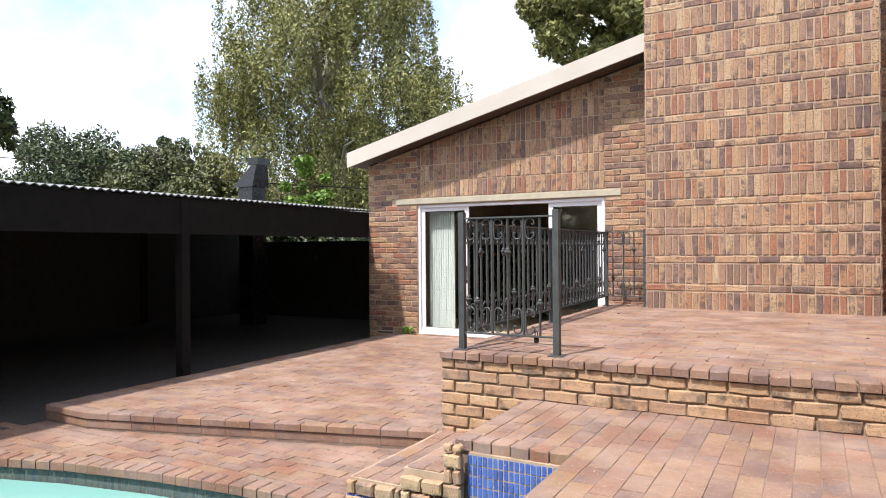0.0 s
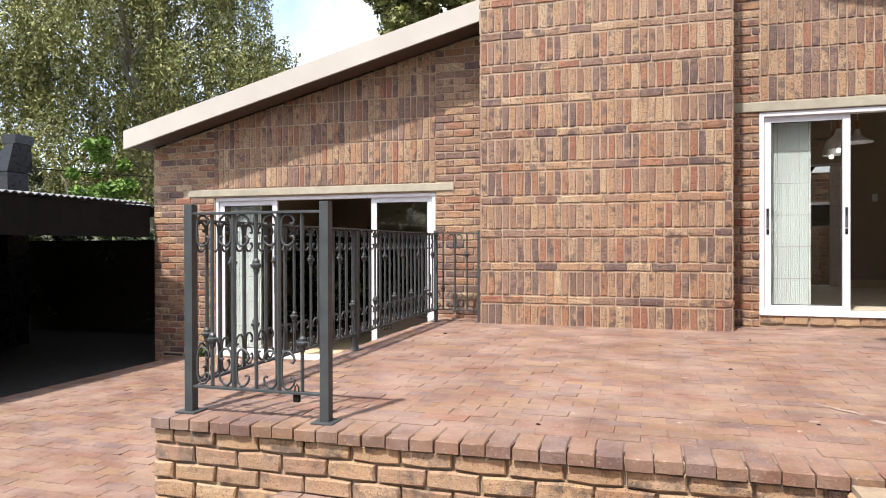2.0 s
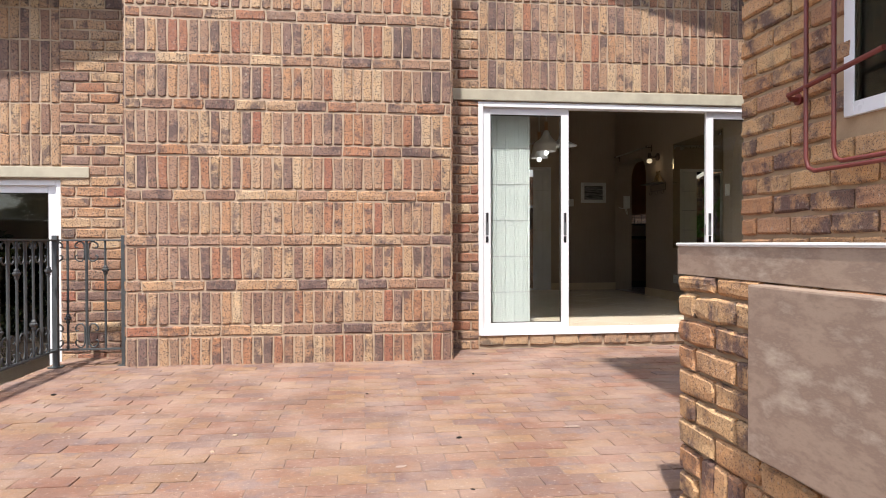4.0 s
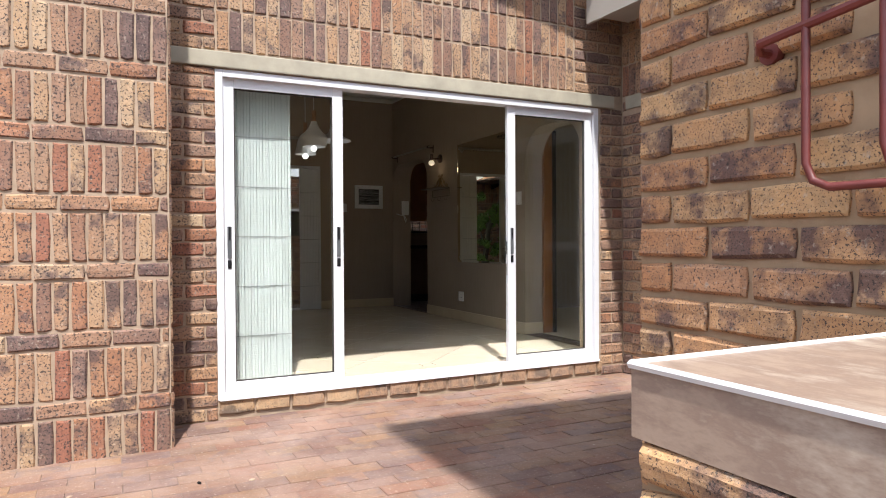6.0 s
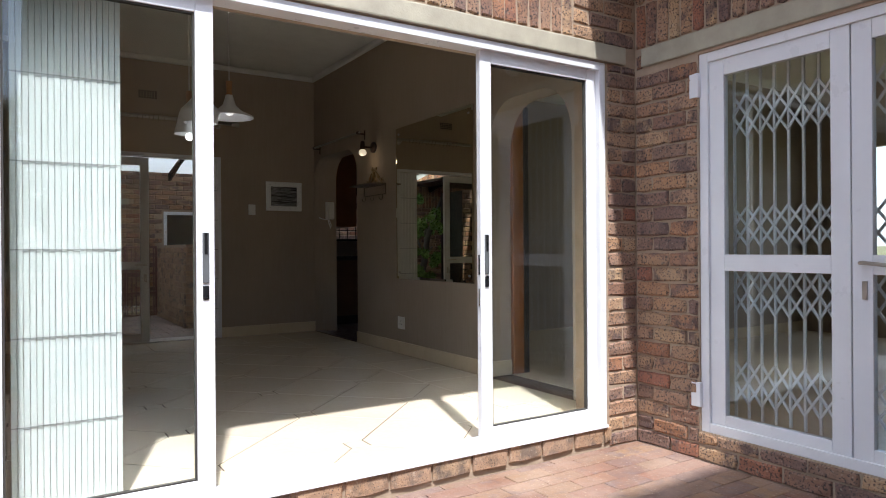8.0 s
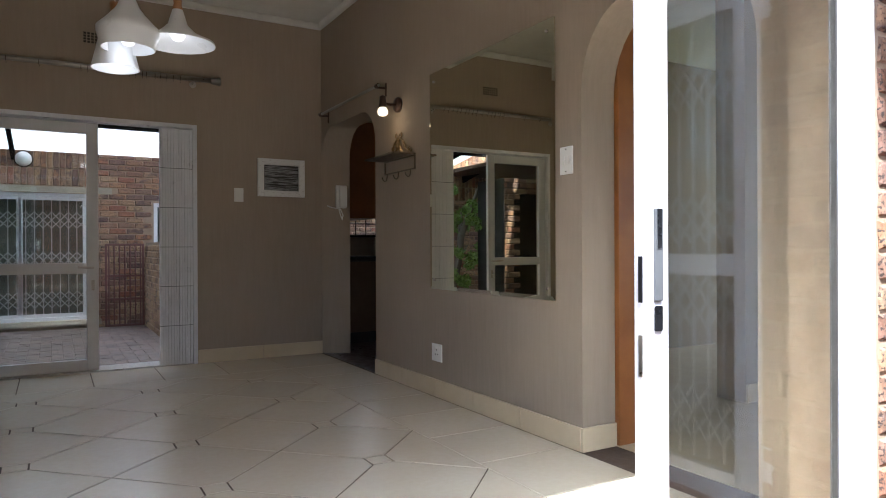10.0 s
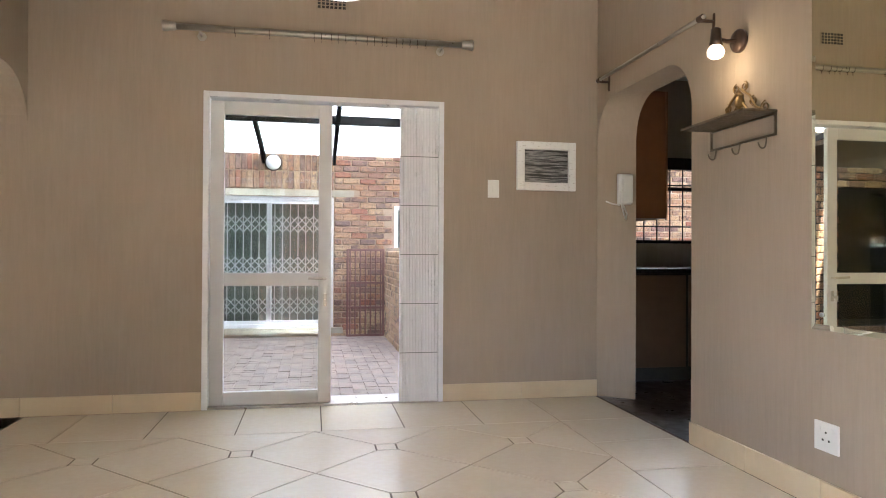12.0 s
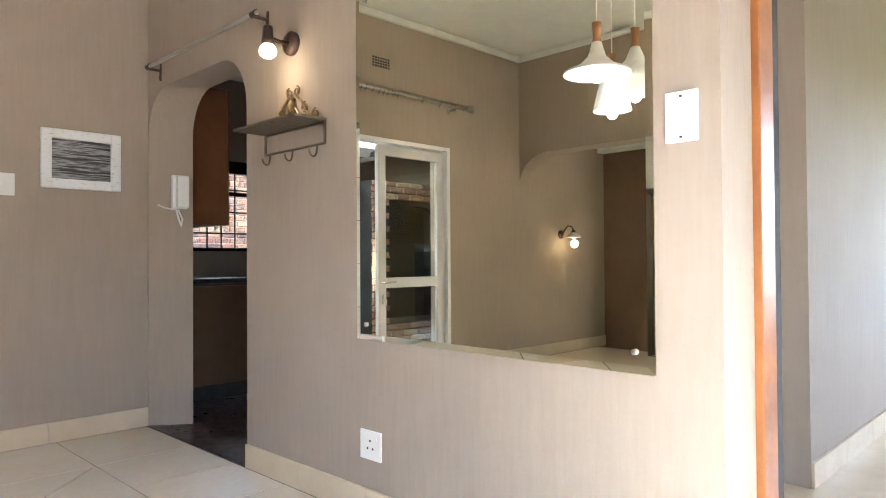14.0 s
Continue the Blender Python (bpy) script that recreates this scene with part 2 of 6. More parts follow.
def glass_material(name, tint=(0.96, 0.98, 0.97)):
    n = Nodes(name)
    glass = n.add("ShaderNodeBsdfGlass", Roughness=0.0, IOR=1.48)
    glass.inputs["Color"].default_value = (*tint, 1)
    n.link(glass.outputs[0], n.t.nodes["Material Output"].inputs["Surface"])
    return n.mat


def mirror_material():
    n = Nodes("silvered_mirror", 0.01, 1.0)
    n.colour((0.84, 0.815, 0.64))
    return n.mat


def glow_material(name, colour_, strength):
    n = Nodes(name, 0.4)
    n.colour((0.9, 0.9, 0.88))
    n.bsdf.inputs["Emission Color"].default_value = (*colour_, 1)
    n.bsdf.inputs["Emission Strength"].default_value = strength
    return n.mat


def water_material():
    n = Nodes("pool_water", 0.03)
    n.colour((0.17, 0.36, 0.33))
    n.bsdf.inputs["IOR"].default_value = 1.33
    n.bump(n.noise(n.place(), 5, 3), 0.15, 0.02)
    return n.mat


def leaf_material(name, dark, light):
    n = Nodes(name, 0.6)
    tone = n.random()
    n.colour(n.mix(n.ramp(tone, [(0.0, 0.0), (1.0, 1.0)]), dark, light))
    n.bsdf.inputs["Transmission Weight"].default_value = 0.0
    n.bsdf.inputs["Subsurface Weight"].default_value = 0.0
    return n.mat


M_PLASTER, M_TILE, M_TRAVERTINE = plaster_material(), floor_tile_material(), marble_tile_material()
M_GLASS, M_MIRROR, M_WATER = glass_material("clear_glass"), mirror_material(), water_material()
M_TINT = glass_material("grey_tinted_glass", (0.55, 0.58, 0.55))
M_BULB = glow_material("lit_cool_bulb", (1.0, 0.98, 0.95), 0.2)
M_WARM = glow_material("lit_warm_bulb", (1.0, 0.80, 0.5), 0.3)
M_GROUT = mottled("brown_grout", (0.10, 0.06, 0.035), (0.07, 0.045, 0.03), 10, 0.9, 0.2, 100)
M_BLUE = brick_material("blue_mosaic_tile", [(0.0, (0.02, 0.07, 0.30)), (0.5, (0.03, 0.10, 0.42)), (1.0, (0.04, 0.14, 0.50))], 0.2, (0.03, 0.1, 0.4))
M_POOLTILE = brick_material("grey_green_mosaic", [(0.0, (0.05, 0.10, 0.11)), (0.5, (0.10, 0.16, 0.15)), (1.0, (0.06, 0.12, 0.16))], 0.2, (0.06, 0.1, 0.1))
M_POOL = mottled("pale_pool_plaster", (0.50, 0.78, 0.74), (0.44, 0.72, 0.70), 2, 0.7, 0.1, 40)
M_LEAF = leaf_material("birch_leaf", (0.075, 0.085, 0.022), (0.27, 0.27, 0.085))
M_LEAF_MID = leaf_material("dull_leaf", (0.035, 0.045, 0.016), (0.13, 0.14, 0.05))
M_LEAF_DARK = leaf_material("dark_leaf", (0.022, 0.038, 0.016), (0.085, 0.11, 0.04))
M_LEAF_BRIGHT = leaf_material("bright_leaf", (0.07, 0.14, 0.015), (0.17, 0.28, 0.04))
M_BARK = mottled("grey_bark", (0.20, 0.18, 0.15), (0.10, 0.085, 0.07), 6, 0.9, 0.6, 40)
M_BIRCH = mottled("pale_birch_bark", (0.46, 0.43, 0.37), (0.28, 0.25, 0.21), 5, 0.85, 0.5, 40)
M_GRASS = mottled("dry_grass_ground", (0.10, 0.12, 0.04), (0.16, 0.13, 0.06), 0.6, 0.95, 0.5, 20)


# ---- mesh tools ----
def box(bm, x0, x1, y0, y1, z0, z1, bevel=0.0):
    vs = [bm.verts.new((x, y, z)) for x in (x0, x1) for y in (y0, y1) for z in (z0, z1)]
    fs = [bm.faces.new([vs[i] for i in q]) for q in ((0, 1, 3, 2), (4, 6, 7, 5), (0, 4, 5, 1), (2, 3, 7, 6), (0, 2, 6, 4), (1, 5, 7, 3))]
    if bevel:
        bmesh.ops.bevel(bm, geom=list({e for f in fs for e in f.edges}), offset=bevel, segments=2, affect="EDGES", profile=0.6)
    return bm


def boxes(*rows, bevel=0.0):
    bm = bmesh.new()
    for r in rows:
        box(bm, *r, bevel=bevel)
    return bm


def column(bm, axis, u0, u1, b0, b1, t0, t1, v0, v1):
    """A piece of wall from u0 to u1 along axis, bottom b0..b1 and top t0..t1, between the faces v0 and v1."""
    def p(u, v, z):
        return bm.verts.new((u, v, z) if axis == "x" else (v, u, z))
    a = [p(u0, v0, b0), p(u1, v0, b1), p(u1, v0, t1), p(u0, v0, t0)]
    b = [p(u0, v1, b0), p(u1, v1, b1), p(u1, v1, t1), p(u0, v1, t0)]
    bm.faces.new(a), bm.faces.new(b[::-1])
    for i in range(4):
        j = (i + 1) % 4
        bm.faces.new((a[j], a[i], b[i], b[j]))


def finish_normals(bm):
    bmesh.ops.recalc_face_normals(bm, faces=bm.faces)
    return bm


def tube(bm, pts, r, sides=8, closed=False, r_end=None):
    """A round bar along points."""
    pts = [Vector(p) for p in pts]
    rings, n = [], len(pts)
    side = None
    for i, p in enumerate(pts):
        a, b = pts[max(i - 1, 0)], pts[min(i + 1, n - 1)]
        if closed:
            a, b = pts[i - 1], pts[(i + 1) % n]
        d = (b - a).normalized()
        if side is None:
            side = d.orthogonal().normalized()
        side = (side - d * side.dot(d)).normalized()
        up = d.cross(side)
        rr = r if r_end is None else r + (r_end - r) * i / max(n - 1, 1)
        rings.append([bm.verts.new(p + rr * (math.cos(2 * math.pi * k / sides) * side + math.sin(2 * math.pi * k / sides) * up)) for k in range(sides)])
    for i in range(n if closed else n - 1):
        q, w = rings[i], rings[(i + 1) % n]
        for k in range(sides):
            bm.faces.new((q[k], q[(k + 1) % sides], w[(k + 1) % sides], w[k]))
    if not closed:
        bm.faces.new(rings[0][::-1]), bm.faces.new(rings[-1])
    return bm


def lathe(bm, profile, centre, sides=24, axis="z"):
    """A turned shape: profile of (radius, height) round an axis through centre."""
    c = Vector(centre)
    rings = []
    for r, h in profile:
        ring = []
        for k in range(sides):
            a = 2 * math.pi * k / sides
            u, v = r * math.cos(a), r * math.sin(a)
            ring.append(bm.verts.new(c + Vector({"z": (u, v, h), "x": (h, u, v), "y": (v, h, u)}[axis])))
        rings.append(ring)
    for q, w in zip(rings, rings[1:]):
        for k in range(sides):
            bm.faces.new((q[k], q[(k + 1) % sides], w[(k + 1) % sides], w[k]))
    bm.faces.new(rings[0][::-1]), bm.faces.new(rings[-1])
    return bm


def smooth(bm, angle=35):
    for f in bm.faces:
        f.smooth = True
    for e in bm.edges:
        if len(e.link_faces) == 2 and e.calc_face_angle(0) > radians(angle):
            e.smooth = False
    return bm


def mesh_of(name, bm, material):
    me = bpy.data.meshes.new(name)
    bm.normal_update()
    bm.to_mesh(me)
    bm.free()
    me.materials.append(material)
    return me


def part(name, bm, material, parent=None, label=""):
    """ONE mesh object under a thing or a part."""
    ob = new(name, mesh_of(name, bm, material))
    if parent is not None:
        ob.parent = parent
    if label:
        tagged(ob, label)
    return ob


def thing(name, label, category, at=(0, 0, 0), group="", kind=""):
    ob = new(name)
    ob.empty_display_size = 0.1
    ob.matrix_basis = Matrix.Translation(at)
    return tagged(ob, label, category, group, kind)


def structure(name, bm, material, label, category):
    return tagged(part(name, finish_normals(bm), material), label, category, kind="structure")


# ---- bricks ----
FACES = {"-y": (Vector((1, 0, 0)), Vector((0, 0, 1)), Vector((0, -1, 0))), "-x": (Vector((0, -1, 0)), Vector((0, 0, 1)), Vector((-1, 0, 0))),
         "+x": (Vector((0, 1, 0)), Vector((0, 0, 1)), Vector((1, 0, 0))), "+y": (Vector((-1, 0, 0)), Vector((0, 0, 1)), Vector((0, 1, 0))), "up": (Vector((1, 0, 0)), Vector((0, 1, 0)), Vector((0, 0, 1)))}


def brick_shape(w, h, d, chamfer, uneven, rng):
    """Points and faces of one piece, centred, its back at 0 and its front at d."""
    j = lambda: rng.uniform(-uneven, uneven)
    a, b = w / 2, h / 2
    outline = [(-a, -b), (0, -b), (a, -b), (a, 0), (a, b), (0, b), (-a, b), (-a, 0)]
    outline = [(u + j(), v + j()) for u, v in outline]
    inner = [(u * (1 - chamfer / a) + j() * 0.6, v * (1 - chamfer / b) + j() * 0.6) for u, v in outline]
    mid = [(u, v) if i % 2 else (u * (1 - 0.25 * chamfer / a), v * (1 - 0.25 * chamfer / b)) for i, (u, v) in enumerate(outline)]
    verts = [(u, v, 0) for u, v in mid] + [(u, v, d - chamfer) for u, v in mid] + [(u, v, d + j() * 0.5) for u, v in inner]
    faces = [(r * 8 + k, r * 8 + (k + 1) % 8, r * 8 + 8 + (k + 1) % 8, r * 8 + 8 + k) for r in (0, 1) for k in range(8)] + [tuple(range(16, 24))]
    return verts, faces


SHAPES, MESHES = {}, {}


def lay(parent, rows, facing, at, material, name="brick", near=None, limit=300, depth=0.03, chamfer=0.009, uneven=0.005, tilt=0.010, seed=1, soft=False):
    """Pieces (u, v, width, height) on a plane: those nearest to near as objects, the rest joined into one."""
    rng = random.Random(seed)
    U, V, N = FACES[facing]
    O = Vector(at)
    rows = [(O + U * u + V * v, w, h) for u, v, w, h in rows if w > 0.02 and h > 0.02]
    if near is not None:
        rows.sort(key=lambda r: (r[0] - Vector(near)).length)
    verts, faces = [], []
    for i, (p, w, h) in enumerate(rows):
        key = (round(w, 3), round(h, 3), depth, chamfer, uneven, rng.randrange(5))
        if key not in SHAPES:
            SHAPES[key] = brick_shape(*key[:2], depth, chamfer, uneven, random.Random(repr(key)))
        vs, fs = SHAPES[key]
        spin = Matrix.Rotation(rng.uniform(-tilt, tilt), 3, "X") @ Matrix.Rotation(rng.uniform(-tilt, tilt), 3, "Y")
        p = p + N * rng.uniform(-0.0025, 0.0025)
        frame3 = Matrix((U, V, N)).transposed() @ spin
        if near is not None and i < limit:
            mk = (key, material.name, name)
            if mk not in MESHES:
                me = bpy.data.meshes.new(name)
                me.from_pydata(vs, [], fs)
                me.materials.append(material)
                if soft:
                    me.shade_smooth()
                MESHES[mk] = me
            ob = new(name, MESHES[mk])
            ob.matrix_basis = Matrix.Translation(p) @ frame3.to_4x4()
            ob.parent = parent
        else:
            k = len(verts)
            verts += [tuple(p + frame3 @ Vector(v)) for v in vs]
            faces += [tuple(k + q for q in f) for f in fs]
    if verts:
        me = bpy.data.meshes.new(name + "work")
        me.from_pydata(verts, [], faces)
        me.materials.append(material)
        if soft:
            me.shade_smooth()
        ob = new(name + "work", me)
        ob.parent = parent
        tagged(ob, kind="stuff")


def clear_of(rows, holes):
    return [r for r in rows if not any(a < r[0] < b and c < r[1] < d for a, b, c, d in holes)]


def stretchers(u0, u1, v0, v1, length=0.2265, height=0.0765, joint=0.009, first=0):
    rows, v, k = [], v0, first
    while v + height * 0.5 < v1:
        h = min(height, v1 - v)
        u = u0 - (length + joint) / 2 * (k % 2)
        while u < u1 - 0.02:
            a, b = max(u, u0), min(u + length, u1)
            if b - a > 0.03:
                rows.append(((a + b) / 2, v + h / 2, b - a, h))
            u += length + joint
        v += height + joint
        k += 1
    return rows


def soldiers(u0, u1, v0, v1, tall=0.2465, wide=0.0715, joint=0.007, bed=0.0095, banded=False):
    rows, v, k = [], v0, 0
    n = max(1, round((u1 - u0 + joint) / (wide + joint)))
    step = (u1 - u0 + joint) / n
    while v < v1 - 0.04:
        h = min(tall, v1 - v)
        for i in range(n):
            rows.append((u0 + i * step + (step - joint) / 2, v + h / 2, step - joint, h))
        v += tall + bed + (0.003 if banded else 0)
        if banded and v < v1 - 0.04:
            rows += stretchers(u0, u1, v, min(v + 0.0775, v1), 0.2245, 0.0775, first=k)
            v += 0.0775 + bed + 0.003
            k += 1
    return rows



# ---- large structure ----
WALL, INNER = 9.42, 9.67            # faces of the garden wall of the house
ROOM_X, BACK = 4.17, 14.42          # right-hand and back wall of the room
FLOOR = 0.148                       # tiled floor of the room; the upper terrace is 0.0
LOW, DECK, POOLSIDE, WATER = -0.60, -0.30, -0.745, -0.90


def gable_top(x):
    return 2.095 + 0.25 * (x + 6.58) if x < 1.0 else 3.99 - 0.25 * (x - 1.0)


def pierced(name, axis, breaks, v0, v1, bottom, top, holes, material, label):
    """A wall along axis; holes are (u0, u1, z0, z1); tops follow the function top."""
    bm = bmesh.new()
    us = sorted(set(breaks) | {u for h in holes for u in h[:2]})
    for a, b in zip(us, us[1:]):
        inside = [h for h in holes if h[0] < (a + b) / 2 < h[1]]
        if inside:
            h = inside[0]
            if h[2] > bottom + 0.01:
                column(bm, axis, a, b, bottom, bottom, h[2], h[2], v0, v1)
            column(bm, axis, a, b, h[3], h[3], top(a), top(b), v0, v1)
        else:
            column(bm, axis, a, b, bottom, bottom, top(a), top(b), v0, v1)
    return structure(name, bm, material, label, "wall")


def arch_pieces(bm, u0, u1, floor_z, spring, crown, top, v0, v1, radius):
    """The wall over an opening with a flat crown and rounded shoulders, along y."""
    n = 9
    pts = [(u0 + radius * (1 - math.cos(math.pi / 2 * k / n)), spring + (crown - spring) * math.sin(math.pi / 2 * k / n)) for k in range(n + 1)]
    pts += [(u1 - radius * (1 - math.cos(math.pi / 2 * k / n)), spring + (crown - spring) * math.sin(math.pi / 2 * k / n)) for k in range(n, -1, -1)]
    for (a, za), (b, zb) in zip(pts, pts[1:]):
        if b - a > 1e-4:
            column(bm, "y", a, b, za, zb, top, top, v0, v1)


def splayed_arch(bm, u0, u1, u1_back, floor_z, spring, crown, top, x0, x1, end, radius):
    """A rounded opening along y whose far jamb leans inwards through the wall."""
    def outline(far):
        n = 9
        up = [(u0, floor_z)] + [(u0 + radius * (1 - math.cos(math.pi / 2 * k / n)), spring + (crown - spring) * math.sin(math.pi / 2 * k / n)) for k in range(n + 1)]
        return up + [(far - radius * (1 - math.cos(math.pi / 2 * k / n)), spring + (crown - spring) * math.sin(math.pi / 2 * k / n)) for k in range(n, -1, -1)] + [(far, floor_z)]
    rims = []
    for x, far in ((x0, u1), (x1, u1_back)):
        pts = outline(far)
        rim, lid = [bm.verts.new((x, y, z)) for y, z in pts], [bm.verts.new((x, y, top)) for y, z in pts]
        for k in range(1, len(pts) - 2):
            bm.faces.new((rim[k], rim[k + 1], lid[k + 1], lid[k]))
        corner, high = bm.verts.new((x, end, floor_z)), bm.verts.new((x, end, top))
        bm.faces.new((rim[-1], corner, high, lid[-1], rim[-2]))
        rims.append(rim)
    for k in range(len(rims[0]) - 1):
        bm.faces.new((rims[0][k], rims[0][k + 1], rims[1][k + 1], rims[1][k]))


ground = bmesh.new()
gv = [ground.verts.new(p) for p in ((-2500, -2500, -1.02), (2500, -2500, -1.02), (2500, 2500, -1.02), (-2500, 2500, -1.02))]
ground.faces.new(gv)
structure("ground", ground, M_GRASS, "dry green garden ground reaching into the distance", "ground")

# beds under the paving, and the retaining faces
terrace = structure("pavement_terrace", boxes((-2.40, 4.2, 4.75, WALL + 0.02, -1.0, -0.0035)), M_BED, "upper terrace paved with red and brown clay bricks", "pavement")
deck = structure("pavement_deck", boxes((-1.08, 1.65, -6.0, 4.70, -1.0, DECK - 0.0035), (-1.755, -1.08, 3.60, 4.70, -1.0, DECK - 0.0035)), M_BED, "raised pool deck paved with worn clay bricks", "pavement")
stair = structure("stairs_pool", boxes((-2.06, -1.755, 3.53, 4.70, -1.0, -0.492), (-2.45, -2.06, 3.53, 4.70, -1.0, LOW - 0.006)), M_MORTAR, "shallow brick steps from the pool side to the deck", "stairs")
low = bmesh.new()
corners = [(-6.02, 3.80), (-5.4, 3.78), (-2.45, 4.62), (-2.45, WALL + 0.02), (-6.02, WALL + 0.02)]
lo_v, hi_v = [low.verts.new((x, y, -1.0)) for x, y in corners], [low.verts.new((x, y, LOW - 0.006)) for x, y in corners]
low.faces.new(lo_v), low.faces.new(hi_v)
for i in range(5):
    low.faces.new((lo_v[i], lo_v[(i + 1) % 5], hi_v[(i + 1) % 5], hi_v[i]))
lower = structure("pavement_lower", low, M_BED, "lower terrace of clay brick paving beside the house", "pavement")
# The near-black floor colour stands for the shade under the carport roof.
structure("floor_carport", boxes((-12, -6.02, -3, 12.0, -1.0, -0.745)), M_DARK, "brick floor under the carport, coloured near black for shade", "floor")

retaining = structure("wall_retaining", boxes((-2.45, 1.65, 4.70, 4.75, -1.0, -0.02), (-2.45, -2.40, 4.75, WALL, -1.0, -0.02)), M_OLDMORTAR, "low retaining wall of weathered bricks below the terrace", "wall")

# the pool: coping line, side paving with a curved edge, and water
EDGE = [(-1.08, 3.56), (-2.0, 3.52), (-2.6, 3.44), (-3.3, 3.40), (-3.96, 3.32), (-4.7, 3.17), (-5.38, 2.96), (-6.0, 2.6), (-6.4, 2.0), (-6.5, 1.2)]


def pool_edge(x):
    for (a, ya), (b, yb) in zip(EDGE, EDGE[1:]):
        if b <= x <= a:
            return ya + (yb - ya) * (x - a) / (b - a)
    return EDGE[0][1] if x > EDGE[0][0] else -1.0


side = bmesh.new()
for (a, ya), (b, yb) in zip(EDGE[1:7], EDGE[2:8]):
    for z0, z1 in ((-1.0, POOLSIDE - 0.006),):
        vs = [side.verts.new(p) for p in ((a, ya, z0), (b, yb, z0), (b, 4.7, z0), (a, 4.7, z0), (a, ya, z1), (b, yb, z1), (b, 4.7, z1), (a, 4.7, z1))]
        for q in ((0, 1, 2, 3), (4, 5, 6, 7), (0, 1, 5, 4), (1, 2, 6, 5), (2, 3, 7, 6), (3, 0, 4, 7)):
            side.faces.new([vs[i] for i in q])
box(side, -6.5, -6.0, 2.6, 4.7, -1.0, POOLSIDE - 0.006)
poolside = structure("pavement_poolside", side, M_BED, "brick paving along the curved pool edge", "pavement")
water = bmesh.new()
wv = [water.verts.new((x, y - 0.02, WATER)) for x, y in EDGE] + [water.verts.new((-6.5, -2, WATER)), water.verts.new((-1.08, -2, WATER))]
water.faces.new(wv)
structure("water_pool", water, M_WATER, "pale turquoise swimming pool water", "water")
structure("pool_wall", boxes((-1.66, -1.08, 3.57, 3.60, -1.0, DECK - 0.06), (-1.08, -1.05, -2.0, 3.57, -1.0, DECK - 0.06), (-2.45, -1.66, 3.50, 3.53, -1.0, LOW - 0.1)), M_MORTAR, "pool wall lined with small blue mosaic tiles", "wall")

# the garden front of the house
R_DOOR = (0.963, 3.945, 0.118, 2.178)
L_DOOR = (-5.51, -2.50, -0.585, 1.46)
front = pierced("wall_front", "x", [-6.45, -1.84, 0.66, 1.0, 4.45], WALL, INNER, -1.0, gable_top, [L_DOOR, R_DOOR], M_MORTAR, "gable wall of speckled brown face brick in soldier rows")
chimney = structure("wall_chimney", boxes((-1.84, 0.66, 8.95, WALL, -0.1, 5.3)), M_MORTAR, "wide chimney breast of brown soldier and stretcher bricks", "wall")
S_DOOR = (7.46, 8.99, 0.15, 2.16)
side_wall = pierced("wall_side", "y", [6.4, WALL], 4.2, 4.45, -0.3, lambda u: 3.06, [S_DOOR], M_MORTAR, "side wall of dark brown face brick in the corner")
pier = structure("wall_pier", boxes((1.67, 1.92, -5.0, 6.47, -0.6, 3.83), (1.92, 4.45, 6.15, 6.47, -0.6, 3.83)), M_TAN, "wall of large speckled yellow-brown bricks by the terrace", "wall")
house_left = structure("wall_left", boxes((-6.45, -6.20, INNER, 16.0, -1.0, 2.1)), M_BRICK, "brick side wall of the house", "wall")

# roofs
roof = bmesh.new()
for a, b in ((-6.58, 1.0), (1.0, 4.7)):
    column(roof, "x", a, b, gable_top(a) + 0.10, gable_top(b) + 0.10, gable_top(a) + 0.22, gable_top(b) + 0.22, 9.06, 14.9)
structure("roof_main", roof, M_TIN, "low sloping sheet-metal roof of the house", "roof")
soffit = bmesh.new()
for a, b in ((-6.58, -1.84), (0.66, 1.0), (1.0, 4.45)):
    column(soffit, "x", a, b, gable_top(a) + 0.02, gable_top(b) + 0.02, gable_top(a) + 0.10, gable_top(b) + 0.10, 9.07, WALL)
column(soffit, "x", -6.58, -6.45, gable_top(-6.58) + 0.02, gable_top(-6.45) + 0.02, gable_top(-6.58) + 0.10, gable_top(-6.45) + 0.10, WALL, 16.0)
structure("trim_soffit", soffit, M_SOFFIT, "dark stained timber soffit under the eave", "soffit")
fascia = bmesh.new()
column(fascia, "x", -6.60, -1.845, gable_top(-6.60), gable_top(-1.845), gable_top(-6.60) + 0.235, gable_top(-1.845) + 0.235, 9.03, 9.06)
structure("trim_fascia", fascia, M_FASCIA, "cream painted fascia board along the gable", "fascia")
structure("trim_fascia_side", boxes((3.76, 3.79, 5.0, 9.33, 2.81, 3.03), (3.79, 4.2, 5.0, 9.33, 2.88, 2.98)), M_FASCIA, "pale fascia board over the side doors", "fascia")
structure("roof_side", boxes((3.80, 9.0, 4.0, 9.40, 3.07, 3.16)), M_TIN, "sheet roof over the side room", "roof")
structure("roof_pier", boxes((1.18, 3.6, -5.0, 6.75, 3.83, 3.95)), M_TIN, "sheet roof over the brick wing", "roof")

# lintels and sills
structure("trim_lintel_right", boxes((0.64, 4.10, WALL - 0.022, WALL + 0.1, 2.185, 2.285), bevel=0.008), M_CONCRETE, "rough concrete lintel over the sliding door", "lintel")
structure("trim_lintel_left", boxes((-5.90, -2.27, WALL - 0.022, WALL + 0.1, 1.475, 1.565), bevel=0.008), M_CONCRETE, "rough concrete lintel over the lower sliding door", "lintel")
structure("trim_lintel_side", boxes((4.178, 4.3, 7.2, 9.36, 2.175, 2.28), bevel=0.008), M_CONCRETE, "rough concrete lintel over the side doors", "lintel")

